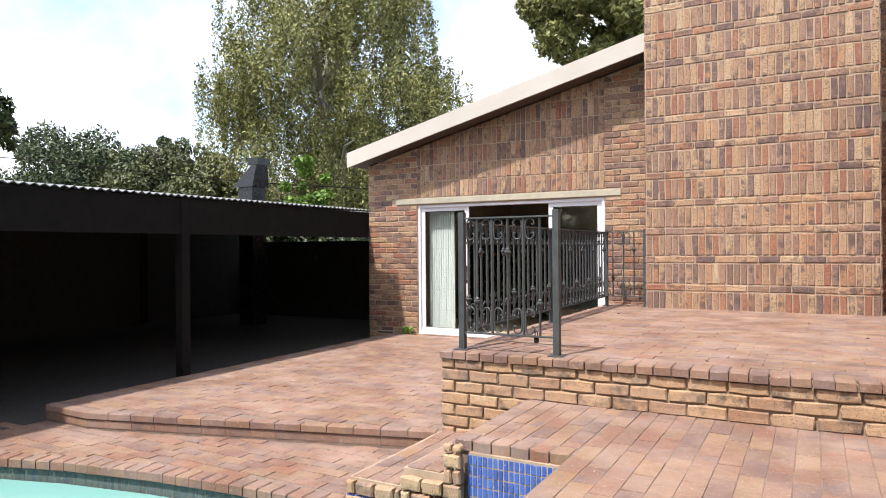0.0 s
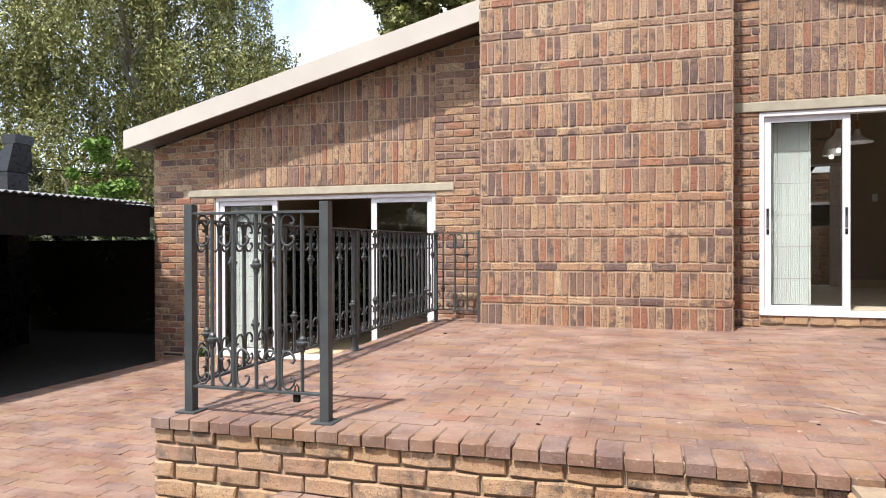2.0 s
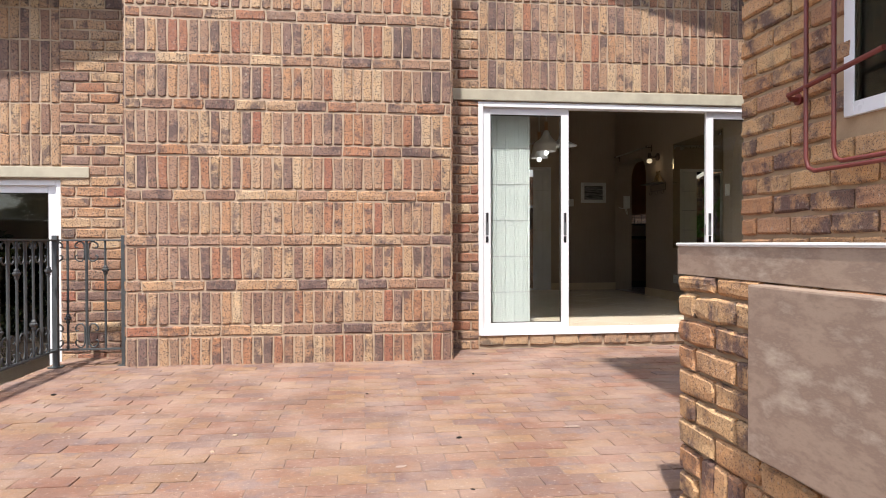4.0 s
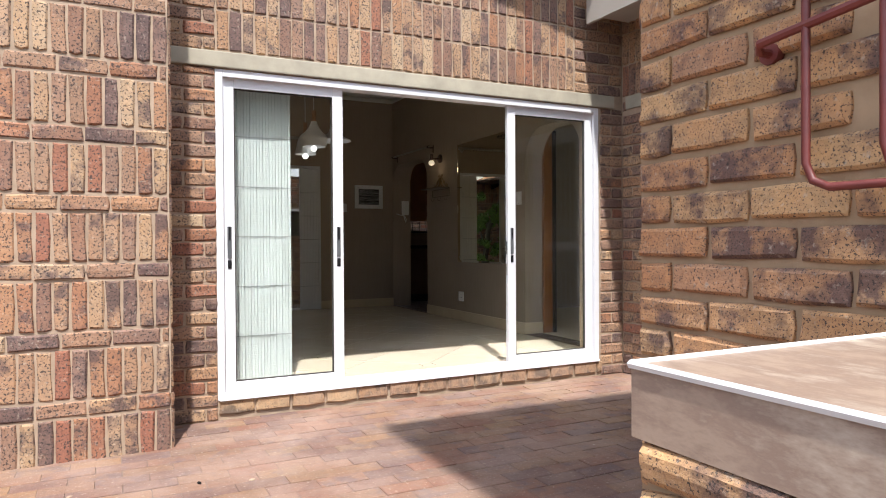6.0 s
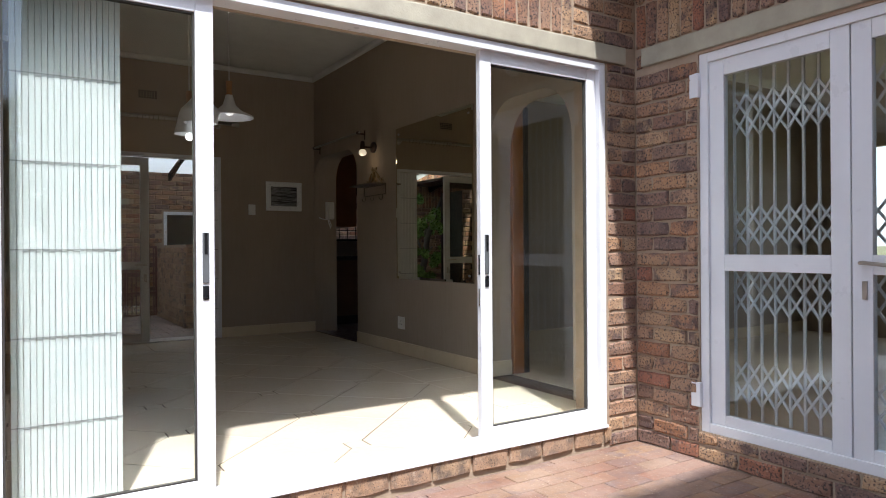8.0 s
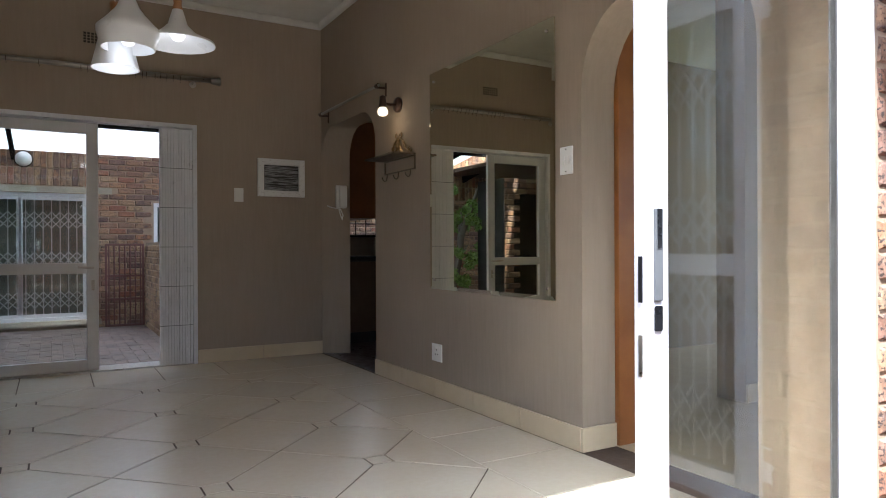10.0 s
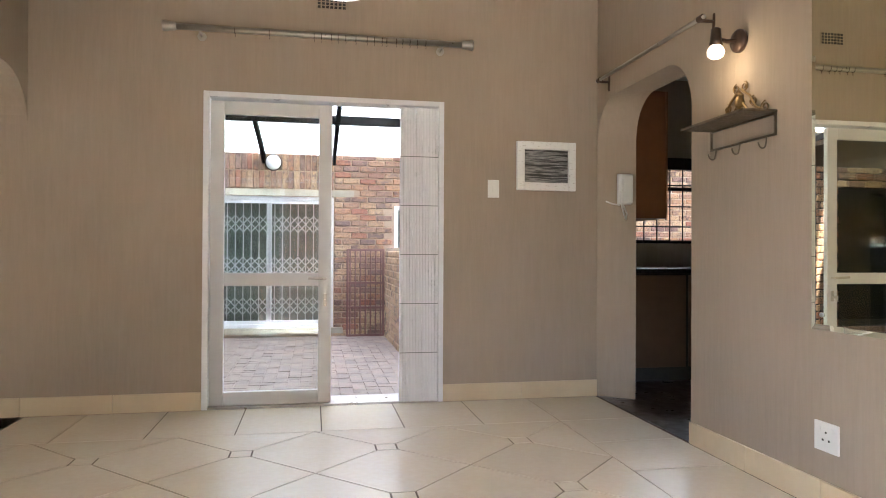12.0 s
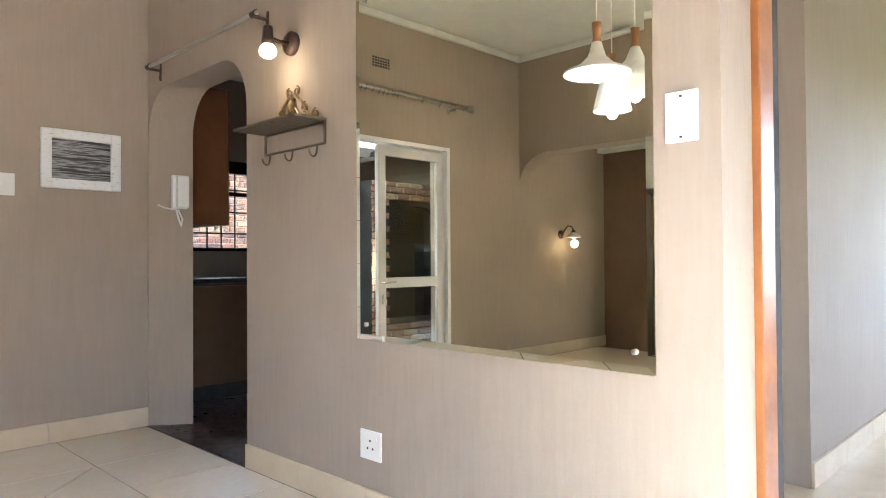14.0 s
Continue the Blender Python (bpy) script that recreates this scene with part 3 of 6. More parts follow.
# the room
bm = bmesh.new()
column(bm, "y", INNER, 9.93, FLOOR - 0.2, FLOOR - 0.2, 3.27, 3.27, ROOM_X, 4.38)
column(bm, "y", 10.847, 13.205, FLOOR - 0.2, FLOOR - 0.2, 3.27, 3.27, ROOM_X, 4.38)
arch_pieces(bm, 9.93, 10.847, FLOOR, 1.86, 2.23, 3.27, ROOM_X, 4.38, 0.30)
splayed_arch(bm, 13.205, 14.41, 14.245, FLOOR - 0.2, 1.94, 2.225, 3.27, ROOM_X, 4.38, BACK, 0.26)
wall_right = structure("wall_right", bm, M_PLASTER, "beige brushed plaster wall with two arched openings", "wall")
B_DOOR = (1.50, 3.058, FLOOR, 2.178)
pierced("wall_back", "x", [-1.32, 4.38], BACK, BACK + 0.25, FLOOR - 0.2, lambda u: 3.27, [B_DOOR], M_PLASTER, "beige brushed plaster wall around the courtyard door")
bm = bmesh.new()
column(bm, "y", INNER, 10.6, -0.8, -0.8, 3.27, 3.27, 0.26, 0.48)
arch_pieces(bm, 10.6, BACK, FLOOR, 1.92, 2.22, 3.27, 0.26, 0.48, 0.34)
structure("wall_arch", bm, M_PLASTER, "beige plaster wall with a wide low arch", "wall")
structure("wall_passage", boxes((-0.97, -0.72, INNER, 10.4, -0.8, 3.27)), M_PLASTER, "plaster wall beyond the wide arch", "wall")
# Browner and darker than the plaster walls around it.
structure("wall_stub", boxes((-1.32, -1.10, 13.82, BACK, -0.8, 3.27)), M_BROWN_WALL, "short brown wall beyond the wide arch", "wall")
structure("wall_inner", boxes((-6.2, 0.48, INNER, INNER + 0.012, 1.6, 2.6), (-2.48, 0.48, INNER, INNER + 0.012, -0.8, 1.6), (0.48, 0.96, INNER, INNER + 0.012, 0, 3.27), (0.96, 3.97, INNER, INNER + 0.012, 2.18, 3.27), (3.97, ROOM_X, INNER, INNER + 0.012, 0, 3.27)), M_PLASTER, "plastered inner face of the garden wall", "wall")
structure("ceiling_room", boxes((-0.97, 4.38, INNER, BACK + 0.1, 3.215, 3.265)), M_CEILING, "white textured ceiling", "ceiling")
cornice = bmesh.new()
for x0, x1, y0, y1 in ((0.48, ROOM_X, BACK - 0.05, BACK), (ROOM_X - 0.05, ROOM_X, INNER, BACK - 0.05), (0.48, 0.53, INNER, BACK - 0.05)):
    box(cornice, x0, x1, y0, y1, 3.155, 3.215, 0.02)
structure("trim_cornice", cornice, M_CEILING, "white plaster cornice round the ceiling", "cornice")
floor = structure("floor_room", boxes((-0.97, 4.38, INNER - 0.21, BACK + 0.25, FLOOR - 0.2, FLOOR - 0.003)), M_GROUT, "floor of cream tiles with small square insets", "floor")
structure("floor_living", boxes((-6.2, -0.97, INNER - 0.2, 15.0, -0.85, -0.62), (-1.5, -0.97, 10.4, 13.2, -0.62, -0.25)), M_CREAM_TILE, "pale tiled floor of the living room", "floor")
structure("wall_living", boxes((-6.2, -3.75, 14.8, 15.0, -0.8, 2.4), (-2.75, -0.97, 14.8, 15.0, -0.8, 2.4), (-3.75, -2.75, 14.8, 15.0, 1.62, 2.4), (-3.75, -2.75, 14.8, 15.0, -0.8, -0.6), (-6.2, -6.18, INNER, 14.8, -0.8, 2.4)), M_PLASTER, "plaster walls of the living room", "wall")
structure("ceiling_living", boxes((-6.2, -0.97, INNER, 15.0, 2.4, 2.45)), M_CEILING, "white ceiling of the living room", "ceiling")

# the side room, the kitchen and the yard behind
structure("floor_side", boxes((4.38, 9.0, 6.0, 13.0, FLOOR - 0.2, FLOOR)), M_CREAM_TILE, "cream tiled floor of the side room", "floor")
# The side at x 8.9 has unseen openings added to let daylight in.
structure("wall_side_room", boxes((5.72, 9.0, 11.09, 11.3, FLOOR - 0.2, 2.9), (4.38, 9.0, 12.9, 13.0, FLOOR - 0.2, 2.9), (8.9, 9.0, 6.0, 11.3, FLOOR - 0.2, 0.9), (8.9, 9.0, 6.0, 11.3, 2.2, 2.9), (8.9, 9.0, 6.0, 7.0, 0.9, 2.2), (8.9, 9.0, 10.6, 11.4, 0.9, 2.2), (8.9, 9.0, 12.75, 12.9, 0.9, 2.2), (4.45, 8.9, 6.0, 6.1, FLOOR - 0.2, 2.9)), M_PLASTER, "beige plaster walls of the side room", "wall")
structure("ceiling_side", boxes((4.38, 9.0, 6.0, 13.0, 2.9, 2.95)), M_CEILING, "white ceiling of the side room", "ceiling")
structure("floor_kitchen", boxes((4.17, 7.4, 13.0, 15.6, FLOOR - 0.2, FLOOR + 0.002)), M_DARK_TILE, "dark brown tiled kitchen floor", "floor")
K_WIN = (4.75, 6.0, 1.25, 1.95)
pierced("wall_kitchen", "x", [4.38, 7.4], 15.4, 15.6, FLOOR - 0.2, lambda u: 3.0, [K_WIN], M_PLASTER, "kitchen wall with a barred window")
structure("wall_kitchen_side", boxes((7.2, 7.4, 13.0, 15.4, FLOOR - 0.2, 3.0), (6.2, 7.2, 13.0, 13.1, FLOOR - 0.2, 3.0), (4.38, 4.42, BACK, 15.4, FLOOR - 0.2, 3.0)), M_PLASTER, "plaster walls of the kitchen", "wall")
structure("ceiling_kitchen", boxes((4.38, 7.4, 13.0, 15.6, 2.7, 2.75)), M_CEILING, "kitchen ceiling", "ceiling")
YARD, YARD_Y = -0.01, 19.5
yard = structure("pavement_yard", boxes((-3.0, 9.0, BACK + 0.25, YARD_Y, -0.5, YARD - 0.005)), M_BED, "courtyard of weathered rectangular pavers", "pavement")
Y_WIN = (0.72, 2.465, 0.11, 1.935)
yard_wall = pierced("wall_yard", "x", [-3.0, 9.0], YARD_Y, YARD_Y + 0.25, -0.5, lambda u: 3.2, [Y_WIN, (3.32, 4.3, 0.95, 1.83)], M_MORTAR, "sunlit brick wall across the courtyard")
# Added room shell, coloured grey so the windows look dim inside.
structure("wall_yard_room", boxes((-3.0, 9.0, 20.2, 20.3, -0.5, 3.2), (-3.0, -2.9, BACK, 20.2, -0.5, 1.9), (9.0, 9.1, 15.4, 20.2, -0.5, 3.2), (-3.0, 9.0, YARD_Y + 0.25, 20.2, 2.6, 2.7)), M_DIM_INSIDE, "unseen walls behind the courtyard windows, grey for indoor dimness", "wall")


# ---- things: outside ----
def framed(bm, u0, u1, z0, z1, v0, v1, w, mid=(), axis="x", bevel=0.004):
    """A rectangular frame of bars w wide, with cross bars at the heights mid."""
    rows = [(u0, u0 + w, z0, z1), (u1 - w, u1, z0, z1), (u0 + w, u1 - w, z1 - w, z1), (u0 + w, u1 - w, z0, z0 + w)] + [(u0 + w, u1 - w, m - w / 2, m + w / 2) for m in mid]
    for a, b, c, d in rows:
        if axis == "x":
            box(bm, a, b, v0, v1, c, d, bevel)
        else:
            box(bm, v0, v1, a, b, c, d, bevel)
    return bm


def sheet(axis, u0, u1, z0, z1, v, t=0.005):
    return boxes((u0, u1, v, v + t, z0, z1)) if axis == "x" else boxes((v, v + t, u0, u1, z0, z1))


def pane(parent, axis, u0, u1, z0, z1, v, material=None):
    ob = part("pane", sheet(axis, u0, u1, z0, z1, v), material or M_GLASS, parent)
    ob.visible_shadow = False
    return ob


def sliding_door(name, door, fixed, y, label, handles):
    x0, x1, z0, z1 = door
    top = thing(name, label, "sliding door", (x0, y, z0), kind="structure")
    inv = Matrix.Translation((-x0, -y, -z0))

    def put(*a, **k):
        ob = part(*a, **k)
        ob.matrix_parent_inverse = inv
        return ob
    put("frame", framed(bmesh.new(), x0, x1, z0, z1, y, y + 0.10, 0.045), M_WHITE, top)
    put("sill_lip", boxes((x0 + 0.01, x1 - 0.01, y - 0.022, y - 0.001, z0 + 0.002, z0 + 0.016), (x0 + 0.05, x1 - 0.05, y - 0.012, y - 0.001, z0 + 0.016, z0 + 0.024)), M_WHITE, top)
    put("track", boxes((x0 + 0.045, x1 - 0.045, y + 0.02, y + 0.03, z0 + 0.045, z0 + 0.06), (x0 + 0.045, x1 - 0.045, y + 0.06, y + 0.07, z0 + 0.045, z0 + 0.06)), M_WHITE, top)
    for (a, b), depth in fixed:
        leaf = put("leaf", framed(bmesh.new(), a, b, z0 + 0.035, z1 - 0.035, y + depth, y + depth + 0.035, 0.07), M_WHITE, top)
        p = part("pane", sheet("x", a + 0.07, b - 0.07, z0 + 0.105, z1 - 0.105, y + depth + 0.015), M_GLASS, leaf)
        p.visible_shadow = False
        p.matrix_parent_inverse = inv @ Matrix.Identity(4)
        p.matrix_parent_inverse = Matrix.Identity(4)
        part("gasket", framed(bmesh.new(), a + 0.07, b - 0.07, z0 + 0.105, z1 - 0.105, y + depth + 0.008, y + depth + 0.03, 0.007, bevel=0), M_DARK, leaf)
    for hx, depth in handles:
        h = put("handle", boxes((hx - 0.013, hx + 0.013, y + depth - 0.006, y + depth, z0 + 0.885, z0 + 1.085), bevel=0.003), M_PULL, top, label="grey flush pull")
        put("pull_recess", boxes((hx - 0.006, hx + 0.006, y + depth - 0.008, y + depth - 0.006, z0 + 1.0, z0 + 1.085)), M_DARK_STEEL, top)
        put("lock", boxes((hx - 0.012, hx + 0.012, y + depth - 0.006, y + depth, z0 + 0.82, z0 + 0.875), bevel=0.004), M_DARK_STEEL, top)
    return top


DOOR_1 = sliding_door("door_1", R_DOOR, [((1.008, 1.79), 0.03), ((3.095, 3.90), 0.03)], WALL - 0.005, "open white aluminium sliding door with clear glass", [(1.045, 0.03), (1.755, 0.03), (3.13, 0.03)])
for z0_, z1_, m_ in ((1.00, 1.10, M_DARK_STEEL), (0.84, 0.93, M_STEEL)):
    part("latch_plate", boxes((3.092, 3.095, WALL + 0.034, WALL + 0.045, z0_, z1_), bevel=0.001), m_, DOOR_1).matrix_parent_inverse = Matrix.Translation((-R_DOOR[0], 0.005 - WALL, -R_DOOR[2]))
sliding_door("door_2", L_DOOR, [((-5.465, -4.62), 0.03), ((-3.33, -2.545), 0.03)], WALL + 0.02, "open white aluminium sliding door of the lower room", [(-4.655, 0.03), (-2.58, 0.03)])


def trellis(name, axis, u0, u1, z0, z1, v, bands, label, pitch=0.075, parent=None):
    """A folding security grille: upright bars with crossed links in bands."""
    s = 1 if u1 > u0 else -1
    n = max(2, round(abs(u1 - u0) / pitch))
    step = (u1 - u0) / n

    def at(u, z, off=0.0):
        return (u, v + off, z) if axis == "x" else (v + off, u, z)
    if parent is None:
        parent = thing(name, label, "security gate", at((u0 + u1) / 2, z0))
    inv = Matrix.Translation(-parent.location)
    for i in range(n + 1):
        bm = bmesh.new()
        u = u0 + i * step
        if axis == "x":
            box(bm, u - 0.006, u + 0.006, v - 0.006, v + 0.006, z0, z1)
        else:
            box(bm, v - 0.006, v + 0.006, u - 0.006, u + 0.006, z0, z1)
        part("bar", bm, M_WHITE, parent).matrix_parent_inverse = inv
    for b0, b1 in bands:
        bm = bmesh.new()
        for i in range(n):
            a, b = u0 + i * step, u0 + (i + 1) * step
            m = (b0 + b1) / 2
            for lo, hi in ((b0, m), (m, b1)):
                tube(bm, [at(a, lo, -0.008), at(b, hi, -0.008)], 0.008, 4)
                tube(bm, [at(a, hi, -0.012), at(b, lo, -0.012)], 0.008, 4)
        part("lattice", bm, M_WHITE, parent).matrix_parent_inverse = inv
    return parent


def side_doors():
    y1, y0, z0, z1 = 8.99, 7.46, 0.15, 2.16
    d = thing("door_3", "closed white double door with glass panes and a middle rail", "door", (4.2, 8.26, z0), kind="structure")
    inv = Matrix.Translation((-4.2, -8.26, -z0))
    part("frame", framed(bmesh.new(), y0, y1, z0, z1, 4.21, 4.30, 0.05, axis="y"), M_WHITE, d).matrix_parent_inverse = inv
    for a, b in ((y0 + 0.05, 8.224), (8.230, y1 - 0.05)):
        leaf = part("leaf", framed(bmesh.new(), a, b, z0 + 0.02, z1 - 0.05, 4.225, 4.265, 0.085, (1.05,), "y"), M_WHITE, d)
        leaf.matrix_parent_inverse = inv
        for c, e in ((z0 + 0.10, 1.01), (1.09, z1 - 0.13)):
            pane(leaf, "y", a + 0.08, b - 0.08, c, e, 4.243)
    for z in (0.28, 1.93):
        part("hinge", boxes((4.185, 4.215, y1 - 0.01, y1 + 0.045, z, z + 0.13), bevel=0.004), M_WHITE, d).matrix_parent_inverse = inv
    h = bmesh.new()
    tube(h, [(4.222, 8.17, 1.06), (4.18, 8.17, 1.06), (4.175, 8.15, 1.06), (4.175, 8.05, 1.05)], 0.009, 8)
    part("handle", h, M_STEEL, d).matrix_parent_inverse = inv
    part("keyhole", boxes((4.217, 4.226, 8.16, 8.18, 0.90, 0.98)), M_STEEL, d).matrix_parent_inverse = inv
    trellis("security_gate", "y", 7.55, 8.91, 0.22, 2.08, 4.40, [(0.30, 0.52), (0.78, 1.0), (1.14, 1.34), (1.72, 1.94)], "white folding steel security gate behind the glass doors")


side_doors()


def shutter_stack(x0, x1, y, z0, z1, label):
    """A folded concertina shutter: narrow upright slats packed together."""
    t = thing("folding_shutter", label, "security shutter", ((x0 + x1) / 2, y, z0))
    inv = Matrix.Translation((-(x0 + x1) / 2, -y, -z0))
    n = round((x1 - x0) / 0.021)
    gap = 0.0006 if y < 12 else 0.0010
    for i in range(n):
        a = x0 + (x1 - x0) * i / n
        # Behind the front glass the white is greyed to stand for its dimming.
        part("slat", boxes((a + gap, a + (x1 - x0) / n - gap, y - 0.003 * (i % 2), y + 0.03, z0, z1), bevel=0.002), M_SHUTTER_DIMMED if y < 12 else M_WHITE, t).matrix_parent_inverse = inv
    for k in range(1, 6):
        z = z0 + (z1 - z0) * k / 6
        part("link", boxes((x0, x1, y - 0.0055, y - 0.004, z - 0.0025, z + 0.0025)), M_TIN, t).matrix_parent_inverse = inv
    return t


shutter_stack(1.10, 1.47, 9.60, 0.16, 2.12, "white folded concertina shutter behind the sliding glass")
shutter_stack(2.76, 3.02, BACK - 0.005, FLOOR + 0.005, 2.13, "white folded concertina shutter beside the courtyard door")
part_ = shutter_stack(-5.40, -4.95, 9.62, -0.54, 1.42, "white folded shutter behind the lower sliding door")


garden_door = thing("door_5", "white glazed garden door of the living room", "door", (-3.25, 14.85, -0.6), kind="structure")
part("frame", framed(bmesh.new(), -0.5, 0.5, 0.0, 2.2, 0.0, 0.06, 0.055, (1.25, 0.55)), M_WHITE, garden_door)
for z0_, z1_ in ((0.055, 0.52), (0.58, 1.22), (1.28, 2.145)):
    pane(garden_door, "x", -0.445, 0.445, z0_, z1_, 0.03)

# wrought iron fence
def scroll(bm, at, axis, w, h, flip=1, r=0.0055):
    """A C-scroll, its back on the bar and both ends curling outwards."""
    half = [(0.0, 0.0), (0.01, 0.22), (0.08, 0.40), (0.30, 0.50), (0.62, 0.49), (0.90, 0.38), (0.97, 0.27), (0.84, 0.19), (0.68, 0.22)]
    pts = [(u, -z) for u, z in half[:0:-1]] + half
    pts = [Vector(at) + (Vector((flip * w * u, 0, h * z)) if axis == "x" else Vector((0, flip * w * u, h * z))) for u, z in pts]
    tube(bm, pts, r, 6)


def fence_panel(name, axis, p0, length, z_top, n, label, sign=1, posts=((0, 1.04), (1, 1.04)), heavy=0.02):
    t = thing(name, label, "iron fence", p0, group="terrace railing")
    X = (lambda u, z, o=0.0: (sign * u, o, z)) if axis == "x" else (lambda u, z, o=0.0: (o, sign * u, z))
    lo = 0.13

    def bar(nm, u0, u1, z0, z1, w):
        a, b = sorted((sign * u0, sign * u1))
        bm = boxes((a, b, -w, w, z0, z1) if axis == "x" else (-w, w, a, b, z0, z1), bevel=0.002)
        part(nm, bm, M_IRON, t)
    bar("rail", 0, length, z_top - 0.012, z_top, 0.018)
    bar("rail", 0, length, lo - 0.006, lo + 0.006, 0.018)
    for u, h in posts:
        c = u * length
        bar("post", c - heavy, c + heavy, 0.008, h, heavy)
        bar("base_plate", c - heavy * 2.4, c + heavy * 2.4, 0.0, 0.008, heavy * 2.4)
    step = length / (n + 1)
    shared = {}
    for i in range(1, n + 1):
        u = i * step
        bm = bmesh.new()
        if i % 2 == 0:
            bar_r = 0.0115
            tube(bm, [X(u, lo), X(u, z_top - 0.006)], bar_r, 6)
        else:
            tube(bm, [X(u, lo), X(u, z_top - 0.006)], 0.0095, 6)
            z = (0.37, 0.74)[(i // 2) % 2]
            lathe(bm, [(0.010, -0.045), (0.016, -0.032), (0.016, -0.02), (0.027, -0.008), (0.029, 0.002), (0.018, 0.008), (0.018, 0.02), (0.010, 0.032)], X(u, z), 8)
        part("baluster", bm, M_IRON, t)
        if i % 2 and i > 1:
            continue
        for f in ((1,) if i == 1 else (-1, 1)):
            for z, h in ((z_top - 0.092, 0.15), (lo + 0.105, 0.18)):
                if (f, h) not in shared:
                    bm = bmesh.new()
                    scroll(bm, (0, 0, 0), axis, 0.072, h, f * sign, 0.0062)
                    shared[f, h] = mesh_of("scroll", smooth(bm), M_IRON)
                ob = new("scroll", shared[f, h])
                ob.location, ob.parent = X((heavy if i == 1 else u) + f * 0.014, z), t
    return t


fence_panel("iron_fence", "y", (-2.36, 4.86, 0), 4.13, 0.97, 35, "dark grey wrought iron railing with scrolls along the terrace edge", posts=((0.485, 0.95), (1.0, 1.0)), heavy=0.019)
fence_panel("iron_fence", "x", (-2.325, 4.80, 0), 0.75, 1.0, 5, "dark grey wrought iron end panel with tall posts", heavy=0.023)
fence_panel("iron_gate", "x", (-2.42, 9.02, 0.0), 0.545, 0.97, 3, "narrow rusty iron gate leaf between door and chimney", posts=((1, 1.0),), heavy=0.017)


# outdoor counter against the pier
def counter():
    t = thing("outdoor_counter", "built-in brick counter with a travertine tile top", "counter", (1.4, 5.0, 0))
    inv = Matrix.Translation((-1.4, -5.0, 0))
    body = part("body", boxes((1.035, 1.665, 4.5, 5.775, 0.0, 0.83)), M_TAN, t, "speckled brick base")
    body.matrix_parent_inverse = inv
    top = part("top", boxes((1.02, 1.665, 4.5, 5.79, 0.83, 0.93)), M_TRAVERTINE, t, "brown veined travertine tiles")
    top.matrix_parent_inverse = inv
    trim = bmesh.new()
    tube(trim, [(1.02, 4.5, 0.93), (1.02, 5.79, 0.93), (1.665, 5.79, 0.93)], 0.0065, 6)
    part("edge_trim", trim, M_GREYWHITE, t, "white edging strip").matrix_parent_inverse = inv
    part("hatch", boxes((0.965, 1.02, 4.74, 5.28, 0.37, 0.825), bevel=0.006), M_TRAVERTINE, t, "loose travertine slab leaning on the base").matrix_parent_inverse = inv
    rows = clear_of(stretchers(-5.775, -4.5, 0.26, 0.83), []) + soldiers(-5.625, -4.5, 0.02, 0.25) + stretchers(-5.775, -5.635, 0.0, 0.26)
    return t, body, rows


COUNTER, COUNTER_BODY, COUNTER_ROWS = counter()


def leaves(name, blobs, count, size, material, parent, seed, droop=0.0):
    """Many small leaf cards scattered round clump centres (x, y, z, radius)."""
    rng = random.Random(seed)
    verts, faces = [], []
    total = sum(b[3] ** 2 for b in blobs)
    for x, y, z, r in blobs:
        for _ in range(int(count * r * r / total)):
            if droop > 0.5 and rng.random() < 0.75:
                # a leaf on one of the clump's hanging twigs
                q = random.Random(int(rng.random() * 14) * 7919 + int(x * 1000) + int(z * 77))
                d = Vector((q.uniform(-1, 1), q.uniform(-1, 1), q.uniform(-0.2, 0.9))) * r * 0.95
                d += Vector((rng.gauss(0, 0.06), rng.gauss(0, 0.06), -rng.random() * q.uniform(0.9, 2.2) * r))
                p = Vector((x, y, z)) + d
                a = Vector((rng.uniform(-1, 1), rng.uniform(-1, 1), rng.uniform(-1.4, 0.2))).normalized()
                b = a.cross(Vector((rng.uniform(-1, 1), rng.uniform(-1, 1), rng.uniform(-1, 1)))).normalized()
                s = size * rng.uniform(0.6, 1.2)
                k = len(verts)
                verts += [tuple(p - a * s), tuple(p + b * s * 0.45), tuple(p + a * s), tuple(p - b * s * 0.45)]
                faces.append((k, k + 1, k + 2, k + 3))
                continue
            d = Vector((rng.gauss(0, 1), rng.gauss(0, 1), rng.gauss(0, 1))).normalized() * (r * rng.uniform(0.35, 1.0) ** 0.6)
            p = Vector((x, y, z)) + Vector((d.x, d.y, d.z * 0.85 - droop * rng.random() * r))
            a = Vector((rng.uniform(-1, 1), rng.uniform(-1, 1), rng.uniform(-1, 0.6) - droop)).normalized()
            b = a.cross(Vector((rng.uniform(-1, 1), rng.uniform(-1, 1), rng.uniform(-1, 1)))).normalized()
            s = size * rng.uniform(0.6, 1.3)
            k = len(verts)
            verts += [tuple(p - a * s), tuple(p + b * s * 0.42), tuple(p + a * s), tuple(p - b * s * 0.42)]
            faces.append((k, k + 1, k + 2, k + 3))
    me = bpy.data.meshes.new(name)
    me.from_pydata(verts, [], faces)
    me.materials.append(material)
    ob = new(name, me)
    ob.parent = parent
    return ob


